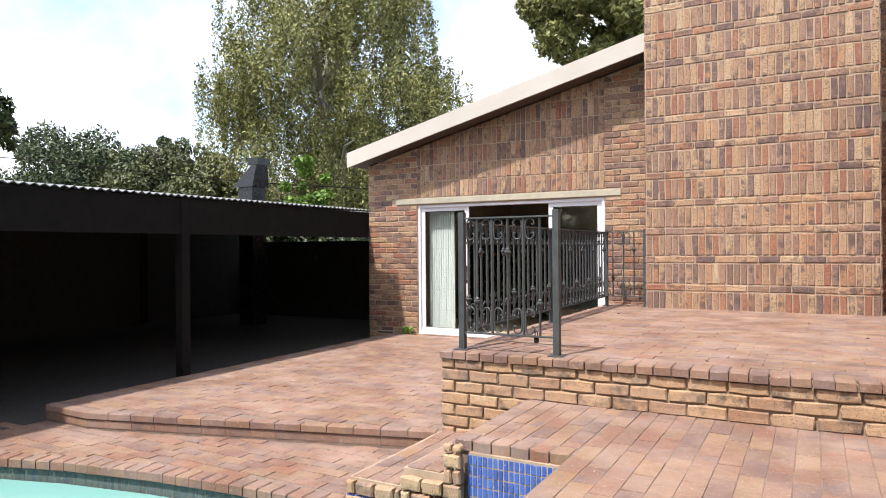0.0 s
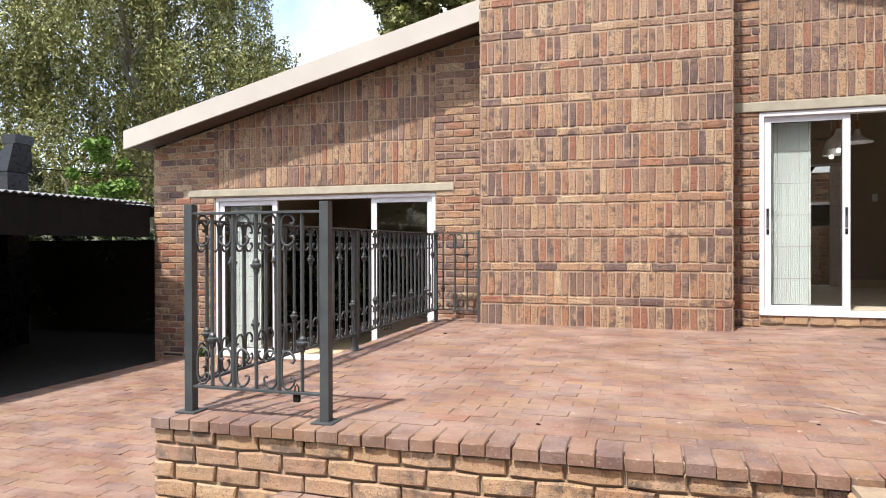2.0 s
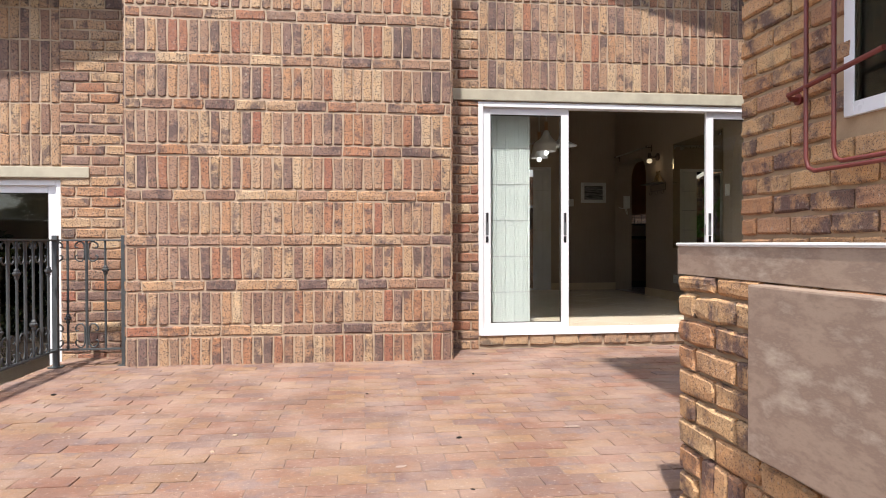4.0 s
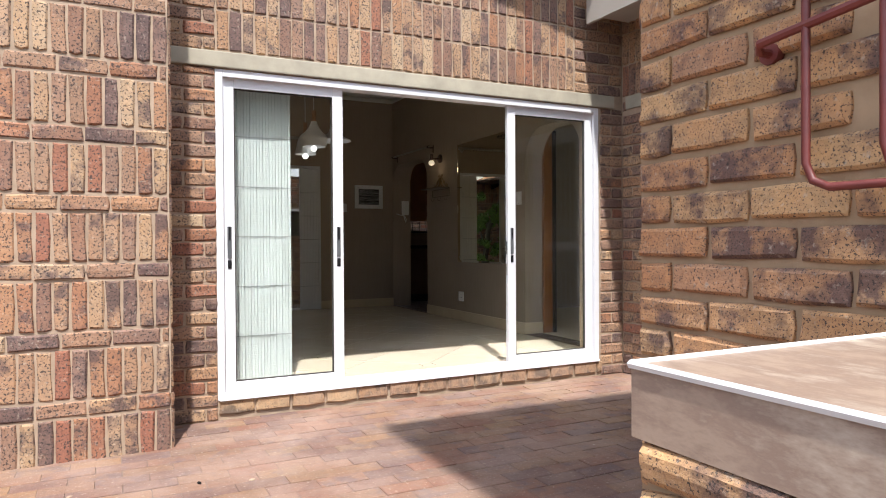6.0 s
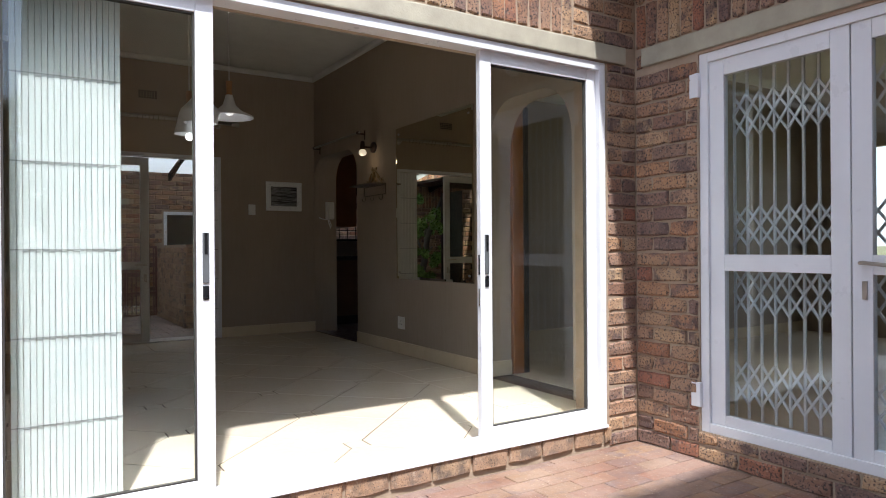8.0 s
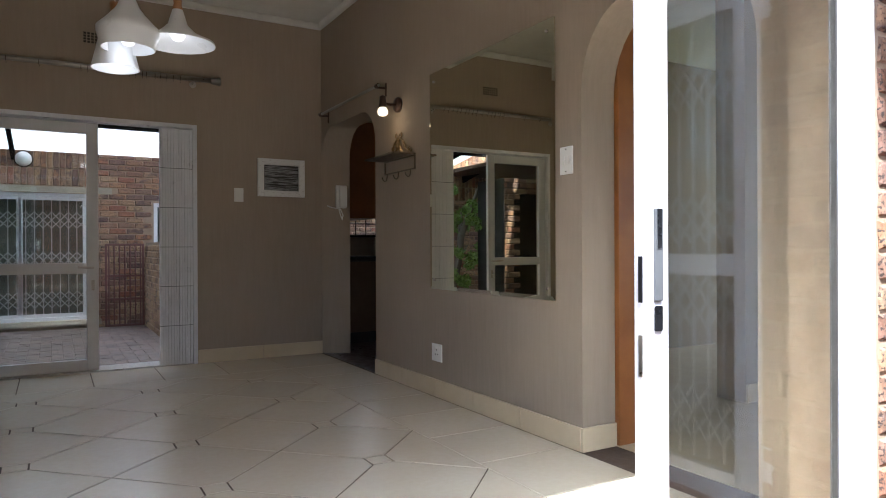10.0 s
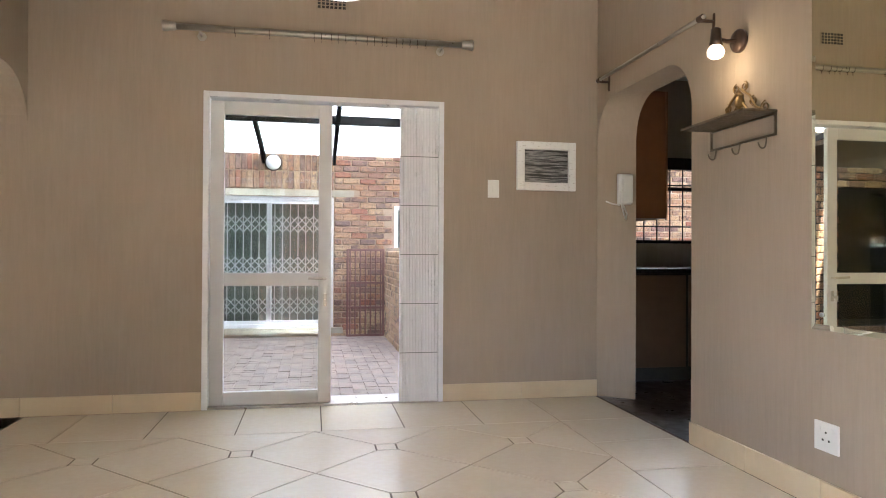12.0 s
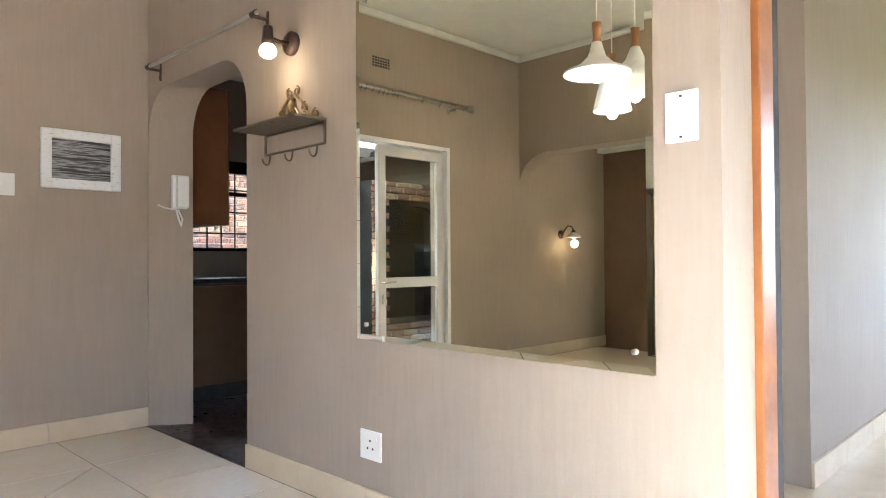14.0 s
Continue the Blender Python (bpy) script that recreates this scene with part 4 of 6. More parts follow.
def tree(label, at, height, crown, count, size, material, seed, trunk=0.2, droop=0.0, lift=0.35, clumps=70, limbs=9, bark=None):
    rng = random.Random(seed)
    t = thing("tree", label, "tree", at)
    wood = bmesh.new()
    bend = [(rng.uniform(-0.2, 0.2) * k, rng.uniform(-0.2, 0.2) * k, height * 0.75 * k / 5) for k in range(6)]
    tube(wood, bend, trunk, 9, r_end=trunk * 0.3)
    rx, rz = crown
    ends = []
    for i in range(limbs):
        k = 1 + i % 4
        a = 2 * math.pi * i / limbs + rng.uniform(-0.3, 0.3)
        s = Vector(bend[k])
        e = s + Vector((math.cos(a) * rx * 0.6, math.sin(a) * rx * 0.6, height * rng.uniform(0.1, 0.25)))
        m = (s + e) / 2 + Vector((0, 0, 0.15 * height * 0.4))
        tube(wood, [s, m, e], trunk * 0.35, 6, r_end=trunk * 0.06)
        ends.append(e)
    part("trunk", smooth(wood), bark or M_BARK, t)
    blobs = []
    while len(blobs) < clumps:
        u = Vector((rng.uniform(-1, 1), rng.uniform(-1, 1), rng.uniform(-1, 1)))
        if 0.25 < u.length < 1.0:
            c = height * lift + rz + u.z * rz
            f = 1.0 - 0.25 * max(0, u.z)
            blobs.append((u.x * rx * f, u.y * rx * f, c, rx * rng.uniform(0.13, 0.27)))
    leaves("crown", blobs, count, size, material, t, seed + 1, droop)
    return t


tree("tall birch with drooping light green foliage", (-13.25, 17.5, -0.8), 11.0, (3.9, 4.8), 165000, 0.057, M_LEAF, 3, 0.24, 0.8, 0.17, 125, 24, M_BIRCH)
tree("large leafy tree behind the house roof", (-6.2, 23.5, 0.0), 13.5, (2.9, 2.9), 42000, 0.115, M_LEAF, 5, 0.25, 0.2, 0.52, 80)
tree("dark green tree far beyond the carport", (-34.5, 22.0, -0.8), 9.0, (5.2, 3.5), 50000, 0.125, M_LEAF_DARK, 7, 0.3, 0.3, 0.1, 90)
tree("grey-green tree far beyond the carport", (-30.0, 24.5, -0.8), 8.5, (4.2, 3.4), 45000, 0.12, M_LEAF_MID, 9, 0.3, 0.4, 0.1, 80)
tree("dark green tree at the garden edge", (-24.0, 11.3, -0.8), 8.5, (1.9, 1.5), 9000, 0.14, M_LEAF_DARK, 11, 0.2, 0.2, 0.52, 40)
tree("layered dark cypress far off", (-35.5, 29.0, -0.8), 9.6, (2.2, 3.6), 30000, 0.14, M_LEAF_DARK, 13, 0.25, 0.0, 0.15, 60)
tree("yellowish tree behind the carport", (-22.5, 21.0, -0.8), 7.0, (2.8, 2.4), 30000, 0.10, M_LEAF_MID, 15, 0.2, 0.4, 0.1, 60)
tree("yellowish tree behind the carport", (-19.0, 24.0, -0.8), 6.8, (2.8, 2.4), 30000, 0.10, M_LEAF_MID, 16, 0.2, 0.4, 0.1, 60)
# Tree added behind the birch so its lower crown looks shaded inside.
tree("dark green tree added for the dark inside of the birch", (-14.5, 21.0, -0.8), 7.5, (3.4, 2.7), 28000, 0.09, M_LEAF_DARK, 27, 0.2, 0.2, 0.06, 70)
tree("bright green shrub behind the carport roof", (-10.9, 13.3, -0.8), 3.9, (0.8, 1.35), 5000, 0.085, M_LEAF_BRIGHT, 17, 0.06, 0.0, 0.33, 30, 6)
tree("leafy shrub in the shade of the carport", (-7.5, 3.5, -0.72), 1.9, (0.45, 0.75), 3000, 0.06, M_LEAF_DARK, 19, 0.05, 0.1, 0.2, 24, 6)
for k in range(5):
    tree("dense dark hedge behind the carport", (-11.2 + 1.5 * k, 12.9 + 0.3 * (k % 2), -0.9), 2.6, (1.15, 1.1), 6500, 0.075, M_LEAF_DARK, 31 + k, 0.08, 0.1, 0.02, 40, 6)


for k, (x, y, h, r) in enumerate(((-17.0, -11.0, 7.5, 3.2), (-11.5, -13.5, 8.5, 3.6), (-5.5, -12.5, 7.0, 3.2), (0.5, -14.0, 8.0, 3.4))):
    tree("dense garden tree across the pool", (x, y, -1.0), h, (r, h * 0.42), 14000, 0.15, M_LEAF_MID if k % 2 else M_LEAF_DARK, 121 + k, 0.2, 0.2, 0.08, 60)
tree("green shrub beyond the living room door", (-5.0, 17.0, -1.0), 2.6, (1.1, 1.1), 5000, 0.08, M_LEAF_BRIGHT, 131, 0.06, 0.1, 0.05, 30, 6)


# carport
def carport():
    t = thing("carport", "dark open carport with a corrugated iron roof", "carport", (-8.5, 5, -0.68))
    inv = Matrix.Translation((8.5, -5, 0.68))

    def put(*a):
        ob = part(*a)
        ob.matrix_parent_inverse = inv
        return ob
    sheet_ = bmesh.new()
    n = 330
    prev = None
    for i in range(n + 1):
        y = -3.0 + 15.0 * i / n
        w = 0.012 * math.cos(math.pi * i)
        e = -6.05 if y < 8.9 else -6.47
        ring = [sheet_.verts.new((e, y, 1.375 + w)), sheet_.verts.new((-12.0, y, 1.75 + w)), sheet_.verts.new((-12.0, y, 1.742 + w)), sheet_.verts.new((e, y, 1.367 + w))]
        if prev:
            for k in range(4):
                sheet_.faces.new((prev[k], ring[k], ring[(k + 1) % 4], prev[(k + 1) % 4]))
        prev = ring
    put("roof_sheet", sheet_, M_TIN, t, "grey corrugated iron sheet")
    put("beam", boxes((-6.16, -6.08, -3, 8.9, 0.95, 1.34)), M_BLACK, t)
    put("beam", boxes((-11.9, -11.8, -3, 12.0, 1.35, 1.70)), M_BLACK, t)
    for k in range(9):
        y = -2.5 + 1.7 * k
        r = bmesh.new()
        column(r, "x", -11.9, -6.48, 1.55, 1.233, 1.71, 1.384, y, y + 0.06)
        put("rafter", finish_normals(r), M_BLACK, t)
    for y in (-2.4, 1.5, 5.38, 9.2):
        for x in ((-6.12, -11.85) if y < 9 else (-11.85,)):
            put("post", boxes((x - 0.055, x + 0.055, y - 0.055, y + 0.055, -0.68, 1.36), bevel=0.006), M_BLACK, t)
    return t


carport()
# Walls added to close off the carport; their near-black carries its shade.
structure("wall_carport", boxes((-12.2, -12.0, -3.0, 12.2, -0.8, 1.7), (-12.0, -6.05, -3.2, -3.0, -0.8, 1.3), (-12.0, -6.5, 12.05, 12.2, -0.8, 0.95)), M_DARK, "added boundary wall behind the carport, near black for shade", "wall")


def flue():
    t = thing("barbecue_chimney", "black sheet-steel chimney with a sloping cowl", "chimney", (-9.55, 9.9, -0.68))
    part("shaft", boxes((-0.18, 0.18, -0.18, 0.18, 0, 2.66), bevel=0.006), M_DARK_STEEL, t)
    c = bmesh.new()
    lo = [c.verts.new(p) for p in ((-0.30, -0.22, 2.66), (0.22, -0.22, 2.66), (0.22, 0.22, 2.66), (-0.30, 0.22, 2.66))]
    hi = [c.verts.new(p) for p in ((0.13, -0.15, 3.08), (0.26, -0.15, 3.08), (0.26, 0.15, 3.08), (0.13, 0.15, 3.08))]
    c.faces.new(lo[::-1]), c.faces.new(hi)
    for i in range(4):
        c.faces.new((lo[i], lo[(i + 1) % 4], hi[(i + 1) % 4], hi[i]))
    part("cowl", c, M_DARK_STEEL, t, "slanting black cowl")
    part("cap", boxes((0.02, 0.30, -0.15, 0.17, 3.08, 3.22), bevel=0.006), M_DARK_STEEL, t)
    return t


flue()


# ---- things: the room ----
def pendant(kind, x, y, bottom):
    t = thing("pendant_lamp", {"bell": "white bell-shaped pendant lamp with a wooden neck", "cone": "white narrow cone pendant lamp with a wooden neck", "disc": "white wide-rimmed pendant lamp with a wooden neck"}[kind] + ", lit", "pendant lamp", (x, y, bottom), group="pendant cluster")
    out = {"bell": [(0.125, 0.0), (0.145, 0.075), (0.145, 0.10), (0.11, 0.135), (0.055, 0.20), (0.026, 0.27)], "cone": [(0.115, 0.0), (0.075, 0.17), (0.055, 0.20), (0.026, 0.23)], "disc": [(0.19, 0.0), (0.186, 0.012), (0.10, 0.05), (0.05, 0.10), (0.026, 0.18)]}[kind]
    prof = [(r - 0.004, h) for r, h in out[::-1]] + out
    shade = bmesh.new()
    sides = 32
    rings = [[shade.verts.new((r * math.cos(2 * math.pi * k / sides), r * math.sin(2 * math.pi * k / sides), h)) for k in range(sides)] for r, h in prof]
    for q, w in zip(rings, rings[1:]):
        for k in range(sides):
            shade.faces.new((q[k], q[(k + 1) % sides], w[(k + 1) % sides], w[k]))
    part("shade", smooth(finish_normals(shade), 60), M_SHADE, t)
    top = out[-1][1]
    part("neck", smooth(lathe(bmesh.new(), [(0.027, top), (0.02, top + 0.03), (0.026, top + 0.11), (0.012, top + 0.115)], (0, 0, 0))), M_NECK, t, "light wooden neck")
    part("cord", tube(bmesh.new(), [(0, 0, top + 0.11), (0, 0, 3.215 - bottom)], 0.0035, 6), M_PLASTIC, t)
    part("bulb", smooth(lathe(bmesh.new(), [(0.004, 0.015), (0.025, 0.022), (0.04, 0.045), (0.035, 0.075), (0.016, 0.11)], (0, 0, 0))), M_BULB, t, "lit frosted bulb")
    lamp = new("pendant_light", bpy.data.lights.new("pendant_light", "POINT"))
    lamp.data.energy, lamp.data.shadow_soft_size, lamp.data.color = 0.07, 0.03, (1.0, 0.96, 0.9)
    lamp.location = (x, y, bottom - 0.02)
    return t


pendant("bell", 2.325, 12.09, 2.118)
pendant("disc", 2.572, 12.19, 2.205)
pendant("cone", 2.28, 12.27, 2.055)


def curtain_rod():
    t = thing("curtain_rod", "brushed steel curtain rod with many small rings", "curtain rod", (2.248, BACK, 2.55))
    y = -0.085
    part("rod", smooth(tube(bmesh.new(), [(-0.90, y, 0), (0.91, y, 0)], 0.019, 12)), M_STEEL, t)
    for x, s in ((-0.90, -1), (0.91, 1)):
        part("finial", smooth(lathe(bmesh.new(), [(0.02, 0), (0.026, s * 0.008), (0.027, s * 0.04), (0.035, s * 0.07), (0.031, s * 0.08)], (x, y, 0), 16, "x")), M_STEEL, t)
    for x in (-0.76, 0.78):
        b = bmesh.new()
        tube(b, [(x, 0, -0.03), (x, y, -0.03), (x, y, -0.012)], 0.008, 8)
        lathe(b, [(0.028, 0.0), (0.028, -0.008), (0.01, -0.012)], (x, -0.001, -0.03), 14, "y")
        part("bracket", b, M_STEEL, t)
    rng = random.Random(4)
    xs = [-0.55, -0.34] + [-0.05 + 0.052 * k + rng.uniform(-0.02, 0.02) for k in range(15)]
    for x in xs:
        b = bmesh.new()
        tube(b, [(x, y + 0.02 * math.cos(a * math.pi / 5), 0.02 * math.sin(a * math.pi / 5) - 0.004) for a in range(10)], 0.0022, 4, closed=True)
        tube(b, [(x, y, -0.024), (x + 0.004, y, -0.034), (x, y, -0.044)], 0.0018, 4)
        part("ring", b, M_BRONZE, t)


curtain_rod()


def wall_vent(name, at, w, h, nx, nz, label):
    t = thing(name, label, "air vent", at)
    part("plate", boxes((-w / 2, w / 2, -0.006, 0, -h / 2, h / 2), bevel=0.002), M_PLASTER, t)
    for i in range(nx):
        for k in range(nz):
            x, z = -w / 2 + w * (i + 0.5) / nx, -h / 2 + h * (k + 0.5) / nz
            part("hole", boxes((x - w / nx * 0.34, x + w / nx * 0.34, -0.009, -0.006, z - h / nz * 0.34, z + h / nz * 0.34)), M_DARK, t)


wall_vent("air_vent", (2.30, BACK, 2.80), 0.19, 0.09, 7, 4, "plastered air brick with small square holes")


def courtyard_door():
    x0, x1, z0, z1 = B_DOOR
    t = thing("door_4", "open grey-white glazed door to the courtyard", "door", (x0, BACK, z0), kind="structure")
    inv = Matrix.Translation((-x0, -BACK, -z0))
    fr = bmesh.new()
    for r in ((x0, x0 + 0.035, z0, z1), (x1 - 0.035, x1, z0, z1), (x0 + 0.035, x1 - 0.035, z1 - 0.035, z1)):
        box(fr, r[0], r[1], BACK - 0.012, BACK + 0.12, r[2], r[3], 0.003)
    part("frame", fr, M_WHITE, t).matrix_parent_inverse = inv
    part("threshold", boxes((x0, x1, BACK - 0.005, BACK + 0.25, z0 - 0.02, z0 + 0.012), bevel=0.003), M_STEEL, t).matrix_parent_inverse = inv
    a, b = x0 + 0.04, 2.31
    leaf = part("leaf", framed(bmesh.new(), a, b, z0 + 0.015, z1 - 0.05, BACK + 0.03, BACK + 0.07, 0.085, (0.975,)), M_GREYWHITE, t)
    leaf.matrix_parent_inverse = inv
    for c, e in ((z0 + 0.10, 0.932), (1.018, z1 - 0.135)):
        pane(leaf, "x", a + 0.08, b - 0.08, c, e, BACK + 0.048)
    h = bmesh.new()
    tube(h, [(b - 0.04, BACK + 0.03, 0.98), (b - 0.04, BACK - 0.015, 0.98), (b - 0.055, BACK - 0.02, 0.98), (b - 0.15, BACK - 0.02, 0.985)], 0.009, 8)
    part("handle", h, M_STEEL, leaf, "brushed steel lever")
    part("keyhole", boxes((b - 0.052, b - 0.03, BACK + 0.022, BACK + 0.03, 0.80, 0.88)), M_STEEL, leaf)
    part("key", boxes((b - 0.043, b - 0.039, BACK - 0.01, BACK + 0.022, 0.825, 0.84), (b - 0.045, b - 0.037, BACK - 0.03, BACK - 0.01, 0.80, 0.845)), M_STEEL, leaf)


courtyard_door()


def picture():
    t = thing("picture", "seascape photograph in a distressed white wooden frame", "picture", (3.785, BACK - 0.002, 1.762))
    w, h = 0.215, 0.17
    n = Nodes("distressed_white_wood", 0.7)
    g = n.noise(n.place((1, 1, 5)), 30, 5, 0.65)
    n.colour(n.ramp(g, [(0.30, (0.36, 0.33, 0.29)), (0.42, (0.70, 0.70, 0.68))]))
    part("frame", framed(bmesh.new(), -w, w, -h, h, -0.024, 0, 0.055), n.mat, t)
    part("mount", boxes((-w + 0.053, w - 0.053, -0.011, -0.004, -h + 0.053, h - 0.053)), M_PLASTIC, t)
    m = Nodes("grey_seascape_print", 0.3)
    wave = m.noise(m.place((1.2, 1, 22)), 3.2, 4, 0.5)
    m.colour(m.ramp(wave, [(0.3, 0.01), (0.45, 0.04), (0.52, 0.30), (0.6, 0.03), (0.72, 0.35)]))
    part("print", boxes((-w + 0.057, w - 0.057, -0.013, -0.011, -h + 0.056, h - 0.056)), m.mat, t, "black and white seascape print")


picture()


def plate(name, label, category, at, facing, w, h, kind):
    """A switch or socket plate on a wall."""
    t = thing(name, label, category, at)
    if facing == "-x":
        t.rotation_euler = (0, 0, radians(-90))
    part("plate", boxes((-w / 2, w / 2, -0.009, 0, -h / 2, h / 2), bevel=0.003), M_PLASTIC, t)
    if kind == "switch":
        part("rocker", boxes((-w * 0.13, w * 0.13, -0.014, -0.009, -h * 0.18, h * 0.18), bevel=0.002), M_PLASTIC, t)
    elif kind == "double":
        for s in (-1, 1):
            part("rocker", boxes((s * w * 0.2 - 0.011, s * w * 0.2 + 0.011, -0.014, -0.009, -0.02, 0.02), bevel=0.002), M_PLASTIC, t)
            part("screw", boxes((-0.004, 0.004, -0.0105, -0.009, s * h * 0.4 - 0.003, s * h * 0.4 + 0.003)), M_DARK, t)
    else:
        for x, z in ((0, 0.018), (-0.016, -0.012), (0.016, -0.012), (-0.035, 0.03)):
            part("pin_hole", boxes((x - 0.004, x + 0.004, -0.0105, -0.009, z - 0.004, z + 0.004)), M_DARK, t)
        for x in (-0.034, 0.034):
            part("rocker", boxes((x - 0.008, x + 0.008, -0.013, -0.009, 0.022, 0.04), bevel=0.002), M_PLASTIC, t)
    return t


plate("light_switch", "white plastic light switch beside the picture", "light switch", (3.407, BACK, 1.597), "-y", 0.08, 0.122, "switch")
plate("light_switch", "white double light switch beside the mirror", "light switch", (ROOM_X, 10.949, 1.545), "-x", 0.09, 0.135, "double")
plate("wall_socket", "white plastic wall socket below the mirror", "wall socket", (ROOM_X, 12.238, 0.438), "-x", 0.125, 0.115, "socket")


def mirror():
    t = thing("wall_mirror", "large frameless mirror with a ground edge on plaster", "mirror", (ROOM_X - 0.005, 11.673, 0.854))
    t.rotation_euler = (0, 0, radians(-0.4))
    w, h, b = 0.648, 1.418, 0.022
    bm = bmesh.new()
    out = [(-0.004, -w, 0), (-0.004, w, 0), (-0.004, w, h), (-0.004, -w, h)]
    inn = [(-0.0055, -w + b, b), (-0.0055, w - b, b), (-0.0055, w - b, h - b), (-0.0055, -w + b, h - b)]
    bk = [(0, -w, 0), (0, w, 0), (0, w, h), (0, -w, h)]
    o, i_, k_ = [[bm.verts.new(p) for p in ring] for ring in (out, inn, bk)]
    bm.faces.new(i_), bm.faces.new(k_)
    for q in range(4):
        r = (q + 1) % 4
        bm.faces.new((o[q], o[r], i_[r], i_[q])), bm.faces.new((k_[q], k_[r], o[r], o[q]))
    part("glass", finish_normals(bm), M_MIRROR, t)
    for y, z in ((-w + 0.06, 0.06), (w - 0.06, 0.06), (-w + 0.06, h - 0.06), (w - 0.06, h - 0.06)):
        part("screw_cap", smooth(lathe(bmesh.new(), [(0.009, 0.0), (0.009, -0.006), (0.005, -0.009)], (-0.0055, y, z), 12, "x")), M_STEEL, t)


mirror()


def wall_spot():
    t = thing("wall_lamp", "bronze wall spotlight with a lit warm bulb", "wall lamp", (ROOM_X, 12.788, 2.16))
    part("base", smooth(lathe(bmesh.new(), [(0.055, 0), (0.055, -0.018), (0.045, -0.028)], (0, 0, 0), 24, "x")), M_BRONZE, t)
    part("arm", tube(bmesh.new(), [(-0.025, 0, 0), (-0.07, 0.0, -0.005), (-0.115, 0.0, 0.0)], 0.010, 8), M_BRONZE, t)
    b = bmesh.new()
    lathe(b, [(0.010, 0.055), (0.022, 0.048), (0.026, -0.005), (0.031, -0.03)], (-0.13, 0.0, 0.0), 18)
    part("holder", smooth(b), M_BRONZE, t)
    part("bulb", smooth(lathe(bmesh.new(), [(0.022, -0.028), (0.034, -0.043), (0.040, -0.060), (0.036, -0.078), (0.022, -0.089), (0.003, -0.093)], (-0.13, 0.0, 0.0), 18)), M_WARM, t, "lit warm reflector bulb")
    lamp = new("wall_lamp_light", bpy.data.lights.new("wall_lamp_light", "POINT"))
    lamp.data.energy, lamp.data.shadow_soft_size, lamp.data.color = 0.11, 0.04, (1.0, 0.74, 0.45)
    lamp.location = (ROOM_X - 0.14, 12.788, 2.025)


wall_spot()


def goose_lamp():
    t = thing("wall_lamp", "small black gooseneck wall lamp with a cream shade and lit bulb", "wall lamp", (-0.22, BACK, 1.43))
    part("base", smooth(lathe(bmesh.new(), [(0.045, 0), (0.045, -0.014), (0.03, -0.022)], (0, 0, 0), 20, "y")), M_BRONZE, t)
    part("arm", smooth(tube(bmesh.new(), [(0, -0.02, 0), (0, -0.06, 0.05), (0, -0.10, 0.09), (0, -0.15, 0.08), (0, -0.17, 0.03)], 0.007, 8)), M_BRONZE, t)
    part("holder", smooth(lathe(bmesh.new(), [(0.008, 0.045), (0.019, 0.04), (0.021, 0.018), (0.014, 0.014)], (0, -0.17, 0.0), 16)), M_BRONZE, t)
    part("shade", smooth(lathe(bmesh.new(), [(0.016, 0.018), (0.034, 0.014), (0.056, -0.004), (0.074, -0.03), (0.080, -0.034), (0.080, -0.037), (0.072, -0.034), (0.053, -0.009), (0.032, 0.009), (0.016, 0.013)], (0, -0.17, 0.0), 24)), M_WHITE, t, "cream flared shade")
    part("bulb", smooth(lathe(bmesh.new(), [(0.012, 0.012), (0.020, -0.008), (0.027, -0.025), (0.024, -0.038), (0.013, -0.045), (0.002, -0.047)], (0, -0.17, 0.0), 18)), M_WARM, t, "lit warm bulb")
    lamp = new("goose_lamp_light", bpy.data.lights.new("goose_lamp_light", "POINT"))
    lamp.data.energy, lamp.data.shadow_soft_size, lamp.data.color = 0.12, 0.04, (1.0, 0.74, 0.45)
    lamp.location = (-0.22, BACK - 0.18, 1.325)


goose_lamp()


def coil(bm, at, r, turns=1.4, start=0.0, flip=1, wire=0.004, shrink=0.35):
    pts = []
    for k in range(18):
        f = k / 17
        a = start + flip * 2 * math.pi * turns * f
        rr = r * (1 - (1 - shrink) * f)
        pts.append(Vector(at) + Vector((0, rr * math.cos(a), rr * math.sin(a))))
    tube(bm, pts, wire, 5)


